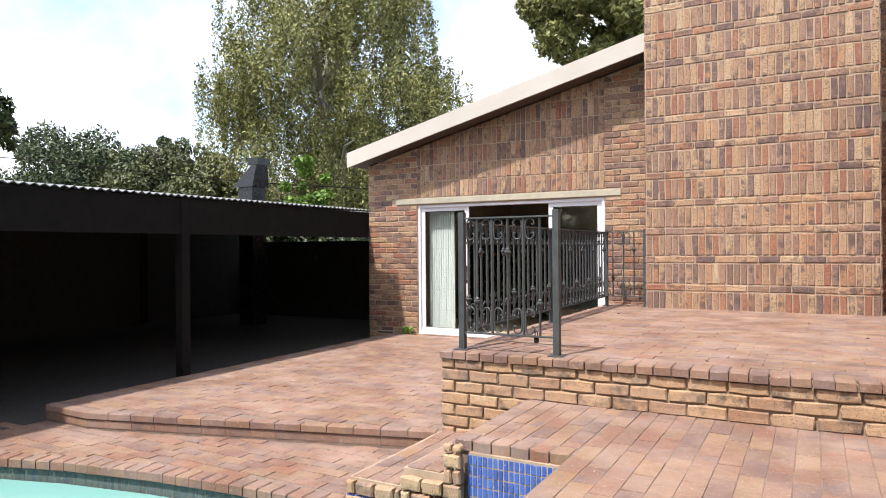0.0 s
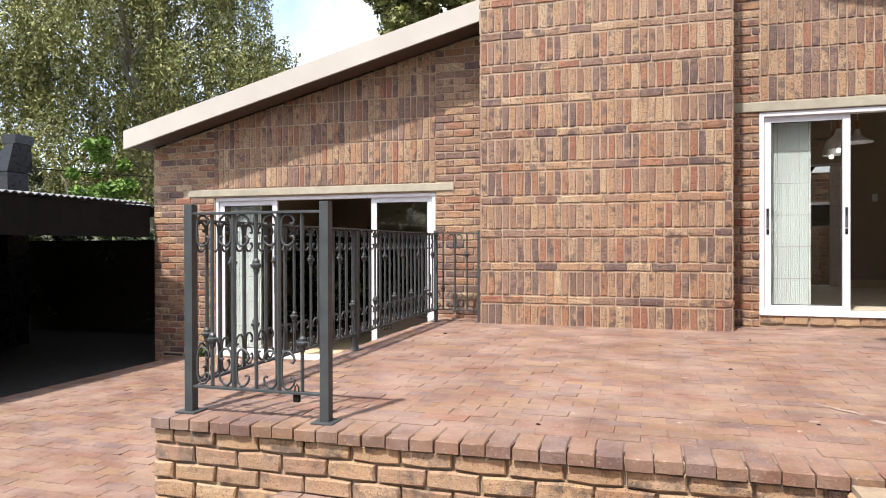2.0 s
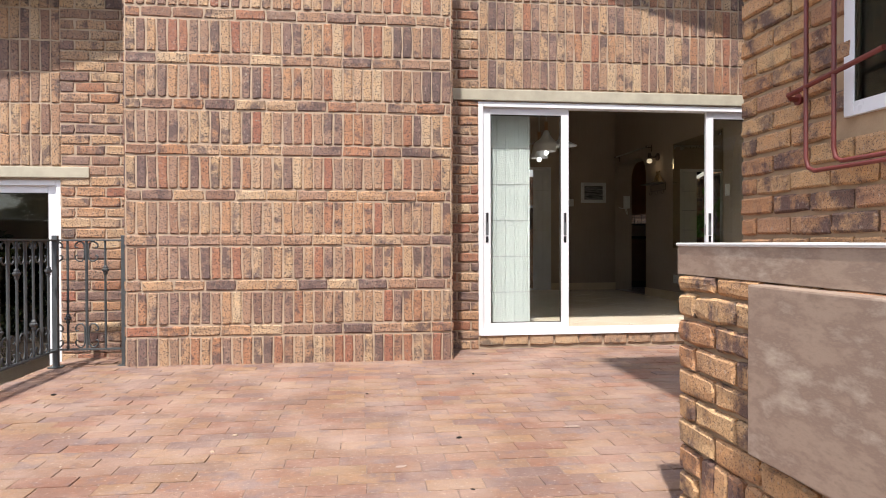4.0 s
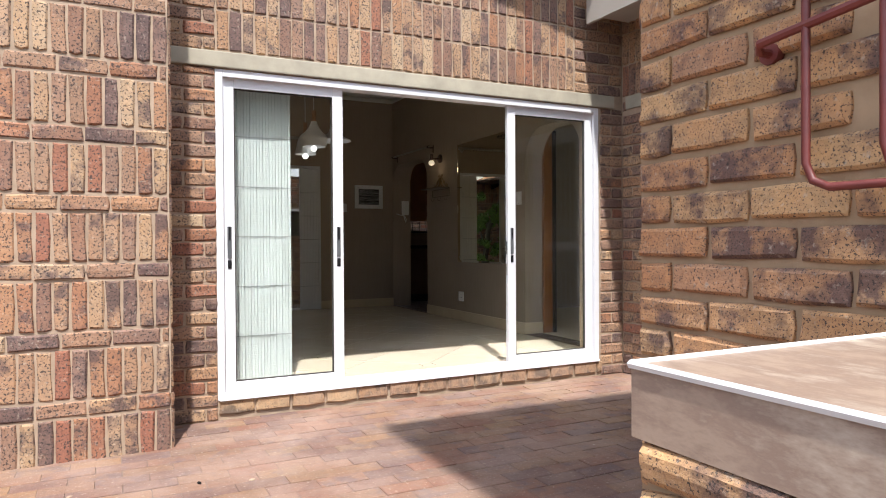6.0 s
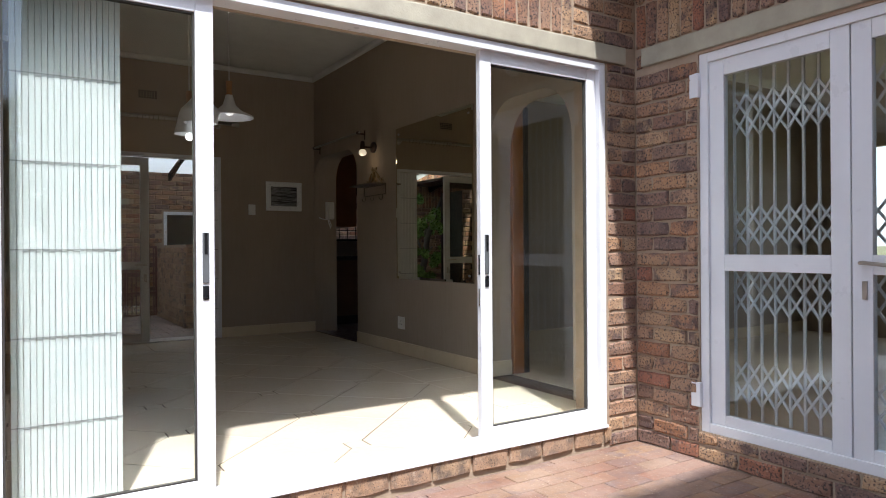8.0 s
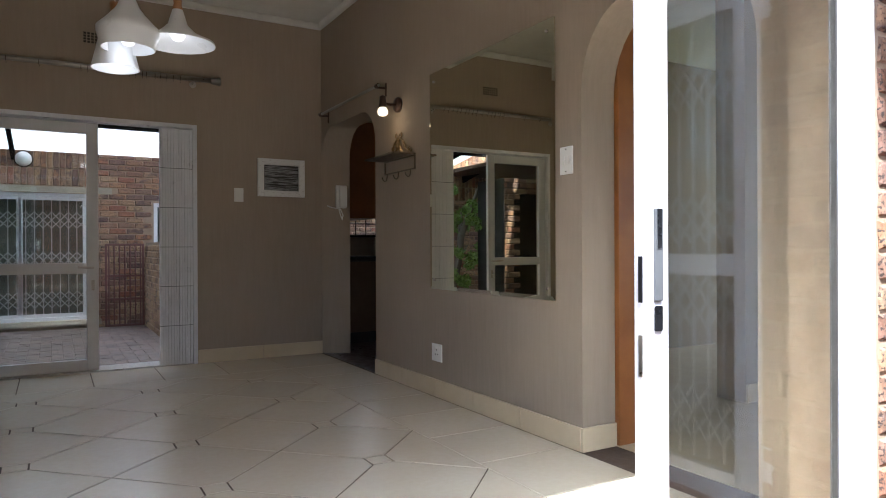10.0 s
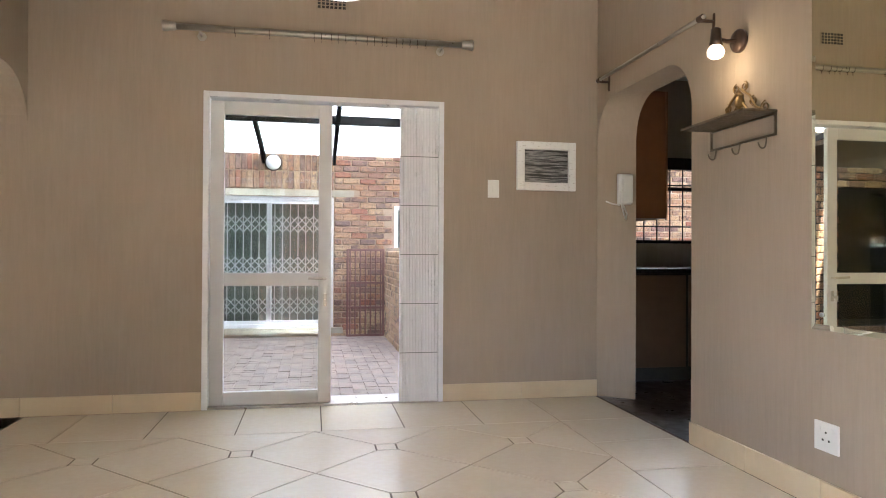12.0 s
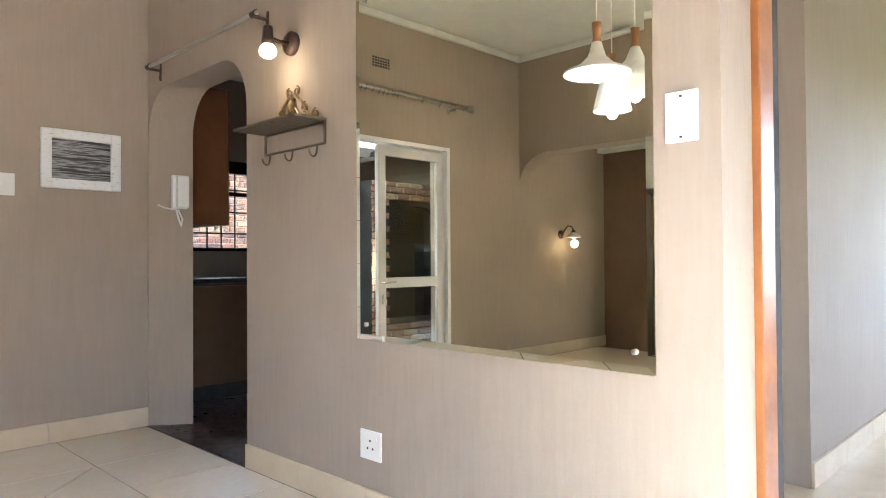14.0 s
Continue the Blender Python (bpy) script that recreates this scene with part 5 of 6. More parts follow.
def coat_shelf():
    t = thing("coat_shelf", "small ornate metal wall shelf with three hooks", "wall shelf", (ROOM_X, 12.775, 1.775))
    part("shelf", boxes((-0.17, -0.004, -0.25, 0.25, -0.006, 0.006), bevel=0.002), M_AGED, t, "dull metal shelf plate")
    part("rail", framed(bmesh.new(), -0.245, 0.245, -0.105, -0.004, -0.012, -0.002, 0.010, axis="y", bevel=0.002), M_AGED, t)
    for y in (-0.19, 0.0, 0.19):
        b = bmesh.new()
        tube(b, [(-0.012 - 0.021 * (1 - math.cos(a * 0.46)), y, -0.10 - 0.03 * math.sin(min(a * 0.46, 3.0)) - 0.012 * min(a, 2)) for a in range(9)], 0.004, 6)
        part("hook", smooth(b), M_AGED, t)
    orn = bmesh.new()
    for s in (-1, 1):
        coil(orn, (-0.01, s * 0.20, 0.045), 0.035, 1.3, math.pi / 2, s)
        coil(orn, (-0.01, s * 0.11, 0.10), 0.032, 1.3, math.pi / 2, s)
        coil(orn, (-0.01, s * 0.035, 0.205), 0.030, 1.4, math.pi / 2, -s)
        tube(orn, [(-0.01, s * 0.23, 0.01), (-0.01, s * 0.13, 0.06), (-0.01, s * 0.08, 0.14), (-0.01, s * 0.01, 0.19)], 0.007, 6)
        tube(orn, [(-0.01, s * 0.12, 0.01), (-0.01, s * 0.05, 0.07), (-0.01, 0, 0.14)], 0.006, 6)
    coil(orn, (-0.01, 0.0, 0.05), 0.045, 1.5, 0, 1, 0.005)
    lathe(orn, [(0.004, -0.02), (0.022, 0.0), (0.026, 0.03), (0.014, 0.06), (0.018, 0.075), (0.004, 0.095)], (-0.014, 0.0, 0.09), 10)
    bmesh.ops.scale(orn, vec=(1.0, 0.88, 0.78), verts=orn.verts)
    part("ornament", smooth(orn), M_GILT, t, "curled wrought metal crest")


coat_shelf()


def arch_rod():
    t = thing("curtain_rod", "thin grey curtain rod above the kitchen arch", "curtain rod", (ROOM_X, 13.8, 2.335))
    part("rod", smooth(tube(bmesh.new(), [(-0.075, -0.83, 0.0), (-0.075, 0.46, 0.0)], 0.011, 10)), M_STEEL, t)
    for y in (-0.80, 0.42):
        b = bmesh.new()
        tube(b, [(0, y, 0.03), (-0.005, y, -0.06), (0, y, -0.07)], 0.008, 6)
        tube(b, [(-0.004, y, -0.01), (-0.075, y, -0.012)], 0.008, 6)
        lathe(b, [(0.017, -0.02), (0.017, 0.02)], (-0.075, y, 0), 12, "y")
        part("bracket", b, M_BRONZE, t)


arch_rod()


def intercom():
    t = thing("intercom_phone", "white intercom handset in the kitchen arch", "intercom", (ROOM_X + 0.13, 14.275, 1.60))
    part("body", boxes((-0.05, 0.05, -0.03, 0, -0.105, 0.105), bevel=0.008), M_PLASTIC, t)
    part("handset", boxes((-0.03, 0.045, -0.06, -0.03, -0.10, 0.10), bevel=0.010), M_PLASTIC, t)
    c = bmesh.new()
    tube(c, [(-0.03, -0.03, -0.10), (-0.02, -0.05, -0.17), (0.0, -0.04, -0.21), (0.012, -0.03, -0.17), (-0.01, -0.02, -0.11)], 0.006, 6)
    tube(c, [(-0.03, -0.01, -0.11), (-0.09, -0.005, -0.10), (-0.13, -0.004, -0.085)], 0.005, 6)
    part("cord", c, M_PLASTIC, t)


intercom()


def skirting(name, axis, u0, u1, v0, v1, z, label):
    n = max(1, round((u1 - u0) / 0.5))
    bm = bmesh.new()
    for i in range(n):
        a, b = u0 + (u1 - u0) * i / n + 0.0015, u0 + (u1 - u0) * (i + 1) / n - 0.0015
        box(bm, *((a, b, v0, v1) if axis == "x" else (v0, v1, a, b)), z, z + 0.115, 0.003)
    structure(name, bm, M_CREAM_TILE, label, "baseboard")


skirting("baseboard_1", "x", -1.10, 1.50, BACK - 0.014, BACK, FLOOR, "cream tile skirting along the back wall")
skirting("baseboard_2", "x", 3.058, ROOM_X, BACK - 0.014, BACK, FLOOR, "cream tile skirting along the back wall")
skirting("baseboard_3", "y", 10.847, 13.205, ROOM_X - 0.014, ROOM_X, FLOOR, "cream tile skirting below the mirror")
skirting("baseboard_4", "x", ROOM_X - 0.014, 4.38, 10.833, 10.847, FLOOR, "cream tile skirting in the arch")
skirting("baseboard_5", "x", 5.72, 8.9, 11.076, 11.09, FLOOR, "cream tile skirting in the side room")

# folding wooden door in the second arch
fd = thing("wooden_door", "orange varnished sliding door edge in the arch", "door", (4.425, 10.833, FLOOR))
part("stile", boxes((-0.036, 0.07, -0.006, 0.03, 0, 2.1), bevel=0.004), M_WOOD, fd)
part("seal", boxes((0.07, 0.125, -0.002, 0.03, 0, 2.1)), M_DARK, fd)

# ---- things: kitchen ----
kb = thing("kitchen_cabinet", "dark wooden kitchen base cabinet", "cabinet", (5.5, 15.1, FLOOR))
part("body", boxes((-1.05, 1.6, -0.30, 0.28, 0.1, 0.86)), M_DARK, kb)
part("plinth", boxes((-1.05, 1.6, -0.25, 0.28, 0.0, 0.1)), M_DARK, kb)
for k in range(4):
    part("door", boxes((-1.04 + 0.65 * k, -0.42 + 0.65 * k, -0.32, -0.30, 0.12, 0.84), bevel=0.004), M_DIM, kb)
wt = thing("worktop", "polished black granite kitchen worktop", "worktop", (5.5, 15.1, FLOOR + 0.86))
part("slab", boxes((-1.07, 1.62, -0.34, 0.29, 0, 0.035), bevel=0.004), M_GRANITE, wt)
ku = thing("wall_cabinet", "orange varnished kitchen wall cabinet", "cabinet", (4.60, 14.95, 1.42))
part("body", boxes((-0.17, 0.17, -0.4, 0.44, 0, 0.95), bevel=0.004), M_KITCHEN, ku)
part("door", boxes((0.17, 0.19, -0.4, 0.44, 0, 0.95), bevel=0.004), M_KITCHEN, ku)
kw = thing("window_kitchen", "steel kitchen window with burglar bars", "window", (K_WIN[0], 15.5, K_WIN[2]), kind="structure")
inv = Matrix.Translation((-K_WIN[0], -15.5, -K_WIN[2]))
part("frame", framed(bmesh.new(), *K_WIN, 15.46, 15.52, 0.03, (1.74,)), M_BLACK, kw).matrix_parent_inverse = inv
for k in range(10):
    x = K_WIN[0] + 0.125 * (k + 0.5)
    part("bar", tube(bmesh.new(), [(x, 15.44, K_WIN[2]), (x, 15.44, K_WIN[3])], 0.006, 6), M_BLACK, kw).matrix_parent_inverse = inv
for z in (1.40, 1.58, 1.77):
    part("bar", tube(bmesh.new(), [(K_WIN[0], 15.44, z), (K_WIN[1], 15.44, z)], 0.006, 6), M_BLACK, kw).matrix_parent_inverse = inv
part("blind", boxes((K_WIN[0] - 0.03, K_WIN[1] + 0.03, 15.34, 15.39, 1.90, 2.0)), M_BLACK, kw, "rolled dark blind").matrix_parent_inverse = inv

# ---- things: courtyard ----
yw = thing("window_yard", "white sliding window with a folding security grille", "window", (0.72, YARD_Y, 0.11), kind="structure")
inv = Matrix.Translation((-0.72, -YARD_Y, -0.11))
part("frame", framed(bmesh.new(), *Y_WIN, YARD_Y + 0.02, YARD_Y + 0.10, 0.05), M_WHITE, yw).matrix_parent_inverse = inv
for a, b in ((0.77, 1.62), (1.56, 2.415)):
    lf = part("leaf", framed(bmesh.new(), a, b, 0.16, 1.885, YARD_Y + 0.04, YARD_Y + 0.07, 0.05), M_WHITE, yw)
    lf.matrix_parent_inverse = inv
    pane(lf, "x", a + 0.05, b - 0.05, 0.21, 1.835, YARD_Y + 0.05)
trellis("security_gate", "x", 0.80, 2.40, 0.17, 1.88, YARD_Y + 0.16, [(0.29, 0.52), (0.86, 1.09), (1.44, 1.67)], "white folding security grille behind the courtyard window", 0.105)
structure("trim_lintel_yard", boxes((0.5, 2.75, YARD_Y - 0.02, YARD_Y + 0.05, 1.94, 2.03)), M_CONCRETE, "concrete lintel over the courtyard window", "lintel")
structure("trim_sill_yard", boxes((0.6, 2.6, YARD_Y - 0.06, YARD_Y + 0.03, 0.03, 0.11), bevel=0.005), M_CONCRETE, "concrete sill of the courtyard window", "sill")


def bulkhead(label, at, axis, s, r=0.115):
    t = thing("bulkhead_light", label, "outdoor light", at)
    part("base", smooth(lathe(bmesh.new(), [(r, 0), (r, s * 0.03), (r * 0.93, s * 0.035)], (0, 0, 0), 28, axis)), M_BLACK, t)
    part("globe", smooth(lathe(bmesh.new(), [(r * 0.9, s * 0.03), (r * 0.88, s * 0.05), (r * 0.6, s * 0.085), (r * 0.2, s * 0.1)], (0, 0, 0), 28, axis), 60), M_SHADE, t, "white round glass cover")


bulkhead("round white bulkhead light on the courtyard wall", (1.638, YARD_Y, 2.40), "y", -1)
bulkhead("round white bulkhead light above the side doors", (4.2, 8.42, 2.49), "x", -1, 0.13)
bulkhead("round white bulkhead light outside the kitchen", (6.75, YARD_Y, 2.0), "y", -1)

sw_ = thing("window_small", "small white framed window across the courtyard", "window", (3.32, YARD_Y, 0.95), kind="structure")
part("frame", framed(bmesh.new(), 0.0, 0.98, 0.0, 0.88, 0.0, 0.08, 0.055), M_WHITE, sw_)
pane(sw_, "x", 0.055, 0.925, 0.055, 0.825, 0.04)

yg = thing("steel_gate", "brown painted steel gate in the courtyard", "gate", (2.635, 19.22, YARD))
part("gate_frame", framed(bmesh.new(), 0, 0.52, 0.02, 1.22, -0.015, 0.015, 0.03), M_BROWN_IRON, yg)
for k in range(7):
    part("bar", tube(bmesh.new(), [(0.05 + 0.07 * k, 0, 0.03), (0.05 + 0.07 * k, 0, 1.2)], 0.010, 6), M_BROWN_IRON, yg)
for z in (0.40, 0.74):
    part("rail", boxes((0.02, 0.5, -0.012, 0.012, z, z + 0.025)), M_BROWN_IRON, yg)
low_yard = structure("wall_yard_low", boxes((3.19, 3.43, 17.0, 19.3, YARD - 0.2, 1.22)), M_MORTAR, "low weathered brick wall beside the gate", "wall")

pg = thing("pergola", "lean-to with a translucent white roof on dark beams", "pergola", (2, 17, 2.6))
inv = Matrix.Translation((-2, -17, -2.6))
rf = bmesh.new()
column(rf, "y", BACK + 0.25, YARD_Y, 3.25, 2.52, 3.255, 2.525, 0.15, 8.6)
n = Nodes("translucent_white_sheet", 0.5)
tr, df, ms = n.add("ShaderNodeBsdfTranslucent"), n.add("ShaderNodeBsdfDiffuse"), n.add("ShaderNodeMixShader", Fac=0.5)
tr.inputs["Color"].default_value = df.inputs["Color"].default_value = (0.85, 0.87, 0.88, 1)
n.link(df.outputs[0], ms.inputs[1]), n.link(tr.outputs[0], ms.inputs[2]), n.link(ms.outputs[0], n.t.nodes["Material Output"].inputs["Surface"])
part("roof_sheet", finish_normals(rf), n.mat, pg, "translucent white sheeting").matrix_parent_inverse = inv
for y in (16.2, 17.9):
    part("beam", boxes((-2.6, 8.6, y, y + 0.07, 2.665 + (17.9 - y) * 0.15, 2.81 + (17.9 - y) * 0.15)), M_BLACK, pg).matrix_parent_inverse = inv
for x in (-0.425, 0.53, 1.485, 2.44, 3.395, 4.35):
    bm = bmesh.new()
    column(bm, "y", BACK + 0.3, YARD_Y - 0.02, 3.15, 2.44, 3.235, 2.51, x, x + 0.05)
    part("rafter", finish_normals(bm), M_BLACK, pg).matrix_parent_inverse = inv
    bm = bmesh.new()
    tube(bm, [(x + 0.025, 17.97, 2.72), (x + 0.025, YARD_Y - 0.03, 2.40)], 0.03, 4)
    part("brace", bm, M_BLACK, pg).matrix_parent_inverse = inv


# ---- pieces: bricks, pavers and tiles ----
lay(chimney, soldiers(-1.835, 0.655, -0.035, 5.3, banded=True), "-y", (0, 8.971, 0), M_BRICK, near=(-0.4, 8.95, 0.6), seed=11)
lay(chimney, soldiers(-9.415, -8.955, -0.035, 5.3, banded=True), "-x", (-1.824, 0, 0), M_BRICK, seed=12)
lay(chimney, soldiers(8.955, 9.415, -0.035, 5.3, banded=True), "+x", (0.644, 0, 0), M_BRICK, seed=13)


def under_roof(rows):
    """Bricks cut to fit below the slope of the roof."""
    out = []
    for u, v, w, h in rows:
        top = min(v + h / 2, min(gable_top(u - w / 2), gable_top(u + w / 2)) + 0.018)
        if top - (v - h / 2) > 0.025:
            out.append((u, (top + v - h / 2) / 2, w, top - v + h / 2))
    return out


rows = under_roof(stretchers(-6.45, -5.515, -0.75, 2.6) + stretchers(-2.495, -1.84, -0.3, 3.4) + soldiers(-5.515, -2.495, 1.575, 3.4) + stretchers(-5.515, -2.495, -0.75, -0.59))
rows = [r for r in rows if not (r[0] < -5.5 and r[0] > -5.9 and 1.45 < r[1] < 1.58)]
lay(front, rows, "-y", (0, WALL + 0.021, 0), M_BRICK, near=(-2.6, WALL, 1.6), seed=14)
rows = under_roof(stretchers(0.66, 0.965, 0.0, 2.18) + stretchers(0.66, 0.965, 2.29, 4.2) + soldiers(0.975, 3.70, 2.295, 4.2) + stretchers(3.965, 4.19, 0.0, 2.18) + stretchers(3.71, 4.19, 2.29, 3.3))
lay(front, rows, "-y", (0, WALL + 0.021, 0), M_BRICK, near=(2.4, WALL, 1.6), seed=15)
lay(front, stretchers(0.97, 3.97, 0.030, 0.121, 0.215, 0.089, 0.012), "-y", (0, WALL + 0.020, 0), M_OLD, near=(2, WALL, 0), seed=16, depth=0.036, chamfer=0.008, uneven=0.005)
rows = stretchers(-WALL + 0.01, -8.997, 0.0, 2.17) + stretchers(-7.455, -6.4, 0.0, 3.04) + stretchers(-8.997, -7.455, 0.0, 0.145) + stretchers(-WALL + 0.01, -9.365, 2.17, 2.29) + soldiers(-WALL + 0.01, -7.455, 2.29, 3.04)
lay(side_wall, rows, "-x", (4.216, 0, 0), M_BRICK, near=(4.2, 9.2, 1.0), seed=17)
rows = clear_of(stretchers(-6.465, -3.2, 0.0, 3.8, 0.222, 0.075, 0.013), [(-5.78, -4.5, -0.1, 0.9), (-5.86, -4.5, 1.34, 2.46)])
lay(pier, rows, "-x", (1.682, 0, 0), M_PIER, near=(1.67, 6.2, 1.2), seed=18, chamfer=0.010, uneven=0.004)
lay(pier, stretchers(-1.92, -1.675, 0.0, 3.8, 0.222, 0.075, 0.013), "+y", (0, 6.458, 0), M_PIER, seed=19, chamfer=0.011)
lay(COUNTER_BODY, COUNTER_ROWS, "-x", (1.045, 0, 0), M_PIER, near=(1.1, 5.9, 0.4), seed=20, chamfer=0.010, uneven=0.005)
lay(COUNTER_BODY, stretchers(-1.665, -1.04, 0.0, 0.83), "+y", (0, 5.763, 0), M_PIER, near=(1.1, 5.9, 0.4), seed=21, chamfer=0.010, uneven=0.005)

# terrace edge: old bricks below, a header row on top, pavers behind
lay(retaining, stretchers(-2.45, 1.6, -0.735, -0.055, 0.226, 0.077, 0.010), "-y", (0, 4.712, 0), M_OLD, near=(-0.8, 4.7, -0.2), seed=22, chamfer=0.008, uneven=0.005, depth=0.034, tilt=0.018)
lay(retaining, stretchers(-WALL, -4.7, -0.6, -0.055, 0.222, 0.073, 0.014), "-x", (-2.438, 0, 0), M_OLD, seed=23, chamfer=0.012, uneven=0.005)
head_row = [(-2.40 + 0.112 * k, 4.77, 0.107, 0.222) for k in range(36)]
lay(terrace, head_row, "up", (0, 0, -0.052), M_PAVE, "paver", near=(-0.5, 4.8, 0), seed=24, depth=0.053, chamfer=0.006, uneven=0.003, tilt=0.008)
lay(terrace, stretchers(-2.44, 4.19, 4.89, WALL - 0.01, 0.2255, 0.1085, 0.003), "up", (0, 0, -0.05), M_PAVE, "paver", near=(0.3, 5.2, 0), seed=25, depth=0.05, chamfer=0.002, uneven=0.0016, tilt=0.006)

# deck: long sides along the walk
def turned(rows):
    return [(v, u, h, w) for u, v, w, h in rows]


deck_rows = turned(stretchers(-2.6, 4.68, -1.07, 1.64, 0.2255, 0.1085, 0.003)) + turned(stretchers(3.72, 4.68, -1.74, -1.08, 0.2255, 0.1085, 0.003))
lay(deck, deck_rows, "up", (0, 0, DECK - 0.05), M_PAVE, "paver", near=(-0.4, 3.2, DECK), seed=26, depth=0.05, chamfer=0.002, uneven=0.0016, tilt=0.008)
lay(deck, [(-1.70 + 0.112 * k, 3.65, 0.107, 0.13) for k in range(6)], "up", (0, 0, DECK - 0.06), M_PAVE, "paver", near=(-1.2, 3.6, DECK), seed=27, depth=0.061, chamfer=0.006)
lay(stair, turned(stretchers(3.54, 4.68, -2.04, -1.77, 0.2255, 0.1085, 0.003)), "up", (0, 0, -0.53), M_PAVE, "paver", near=(-1.9, 3.6, 0), seed=28, depth=0.05, chamfer=0.006)
lay(stair, turned(stretchers(3.54, 4.68, -2.43, -2.07, 0.2255, 0.1085, 0.003)), "up", (0, 0, LOW - 0.05), M_PAVE, "paver", near=(-1.9, 3.6, 0), seed=29, depth=0.05, chamfer=0.006)
ends = stretchers(-1.78, -1.67, -0.95, -0.31, 0.11) + stretchers(-2.06, -1.785, -0.95, -0.485, 0.13) + stretchers(-2.45, -2.07, -0.95, -0.605, 0.13)
lay(stair, ends, "-y", (0, 3.535, 0), M_OLD, near=(-1.8, 3.5, -0.5), seed=30, depth=0.05, chamfer=0.010, uneven=0.004)
POOL_WALL = bpy.data.objects["pool_wall"]
mosaic = [(-1.652 + 0.031 * i, -0.40 - 0.058 * k, 0.025, 0.052) for i in range(19) for k in range(10)]
lay(POOL_WALL, mosaic, "-y", (0, 3.572, 0), M_BLUE, "tile", near=(-1.4, 3.57, -0.4), seed=31, depth=0.006, chamfer=0.002, uneven=0.0006)
mosaic = [(-2.43 + 0.031 * i, -0.72 - 0.058 * k, 0.025, 0.052) for i in range(25) for k in range(4)]
lay(POOL_WALL, mosaic, "-y", (0, 3.502, 0), M_BLUE, "tile", seed=32, depth=0.006, chamfer=0.002, uneven=0.0006)

# lower terrace, its step edge and the pool side
def step_line(x):
    return 4.62 + (x + 2.45) * 0.84 / 2.95 if x > -5.4 else 3.78


low_rows = [r for r in stretchers(-6.0, -2.47, 3.8, WALL - 0.01, 0.2255, 0.1085, 0.003) if r[1] - 0.05 > step_line(r[0]) + 0.10]
lay(lower, low_rows, "up", (0, 0, LOW - 0.05), M_PAVE, "paver", near=(-3.2, 5.0, LOW), seed=33, depth=0.05, chamfer=0.0025, uneven=0.002, tilt=0.01)
side_rows = [r for r in stretchers(-6.4, -2.47, 2.7, 4.68, 0.2255, 0.1085, 0.003) if pool_edge(r[0]) + 0.15 < r[1] < step_line(r[0])]
lay(poolside, side_rows, "up", (0, 0, POOLSIDE - 0.05), M_PAVE, "paver", near=(-3.2, 4.0, POOLSIDE), seed=34, depth=0.05, chamfer=0.0025, uneven=0.002, tilt=0.01)


def edge_run(parent, p0, p1, z, w, deep, tall, step, material, name, out=0.0):
    """Pieces side by side along a slanting edge."""
    a, b = Vector((*p0, z)), Vector((*p1, z))
    d = (b - a).normalized()
    nrm = Vector((-d.y, d.x, 0))
    if nrm.y < 0:
        nrm = -nrm
    key = ("edge", w, deep, tall, material.name)
    if key not in MESHES:
        vs, fs = brick_shape(w, deep, tall, 0.007, 0.003, random.Random(5))
        me = bpy.data.meshes.new(name)
        me.from_pydata(vs, [], fs)
        me.materials.append(material)
        MESHES[key] = me
    n = max(1, round((b - a).length / step))
    for i in range(n):
        p = a + (b - a) * ((i + 0.5) / n) + nrm * (deep / 2 - out)
        ob = new(name, MESHES[key])
        ang = math.atan2(d.y, d.x)
        ob.matrix_basis = Matrix.Translation(p) @ Matrix.Rotation(ang, 4, "Z")
        ob.parent = parent


for z, out in ((LOW - 0.052, 0.02), (LOW - 0.125, 0.008)):
    edge_run(lower, (-5.4, 3.78), (-2.46, 4.62), z, 0.215, 0.106, 0.053 if out > 0.01 else 0.066, 0.225, M_PAVE, "brick", out)
    edge_run(lower, (-6.0, 3.80), (-5.4, 3.78), z, 0.215, 0.106, 0.053 if out > 0.01 else 0.066, 0.225, M_PAVE, "brick", out)
for p0, p1 in zip(EDGE[1:8], EDGE[2:9]):
    edge_run(poolside, p0, p1, POOLSIDE - 0.06, 0.105, 0.16, 0.062, 0.112, M_PAVE, "coping_brick", 0.03)
    edge_run(poolside, p0, p1, WATER - 0.03, 0.024, 0.012, 0.12, 0.03, M_POOLTILE, "tile", 0.004)

# planter beside the deck
pl = structure("wall_planter", boxes((0.57, 0.68, 2.2, 4.66, DECK - 0.05, -0.03), (0.68, 1.66, 2.2, 2.3, DECK - 0.05, -0.03), (0.68, 1.66, 2.3, 4.66, DECK - 0.05, -0.09)), M_OLDMORTAR, "low planter wall with soil beside the deck", "planter")
lay(pl, stretchers(-4.65, -2.2, DECK, -0.04, 0.222, 0.073, 0.014), "-x", (0.578, 0, 0), M_OLD, seed=35, chamfer=0.012, uneven=0.005)


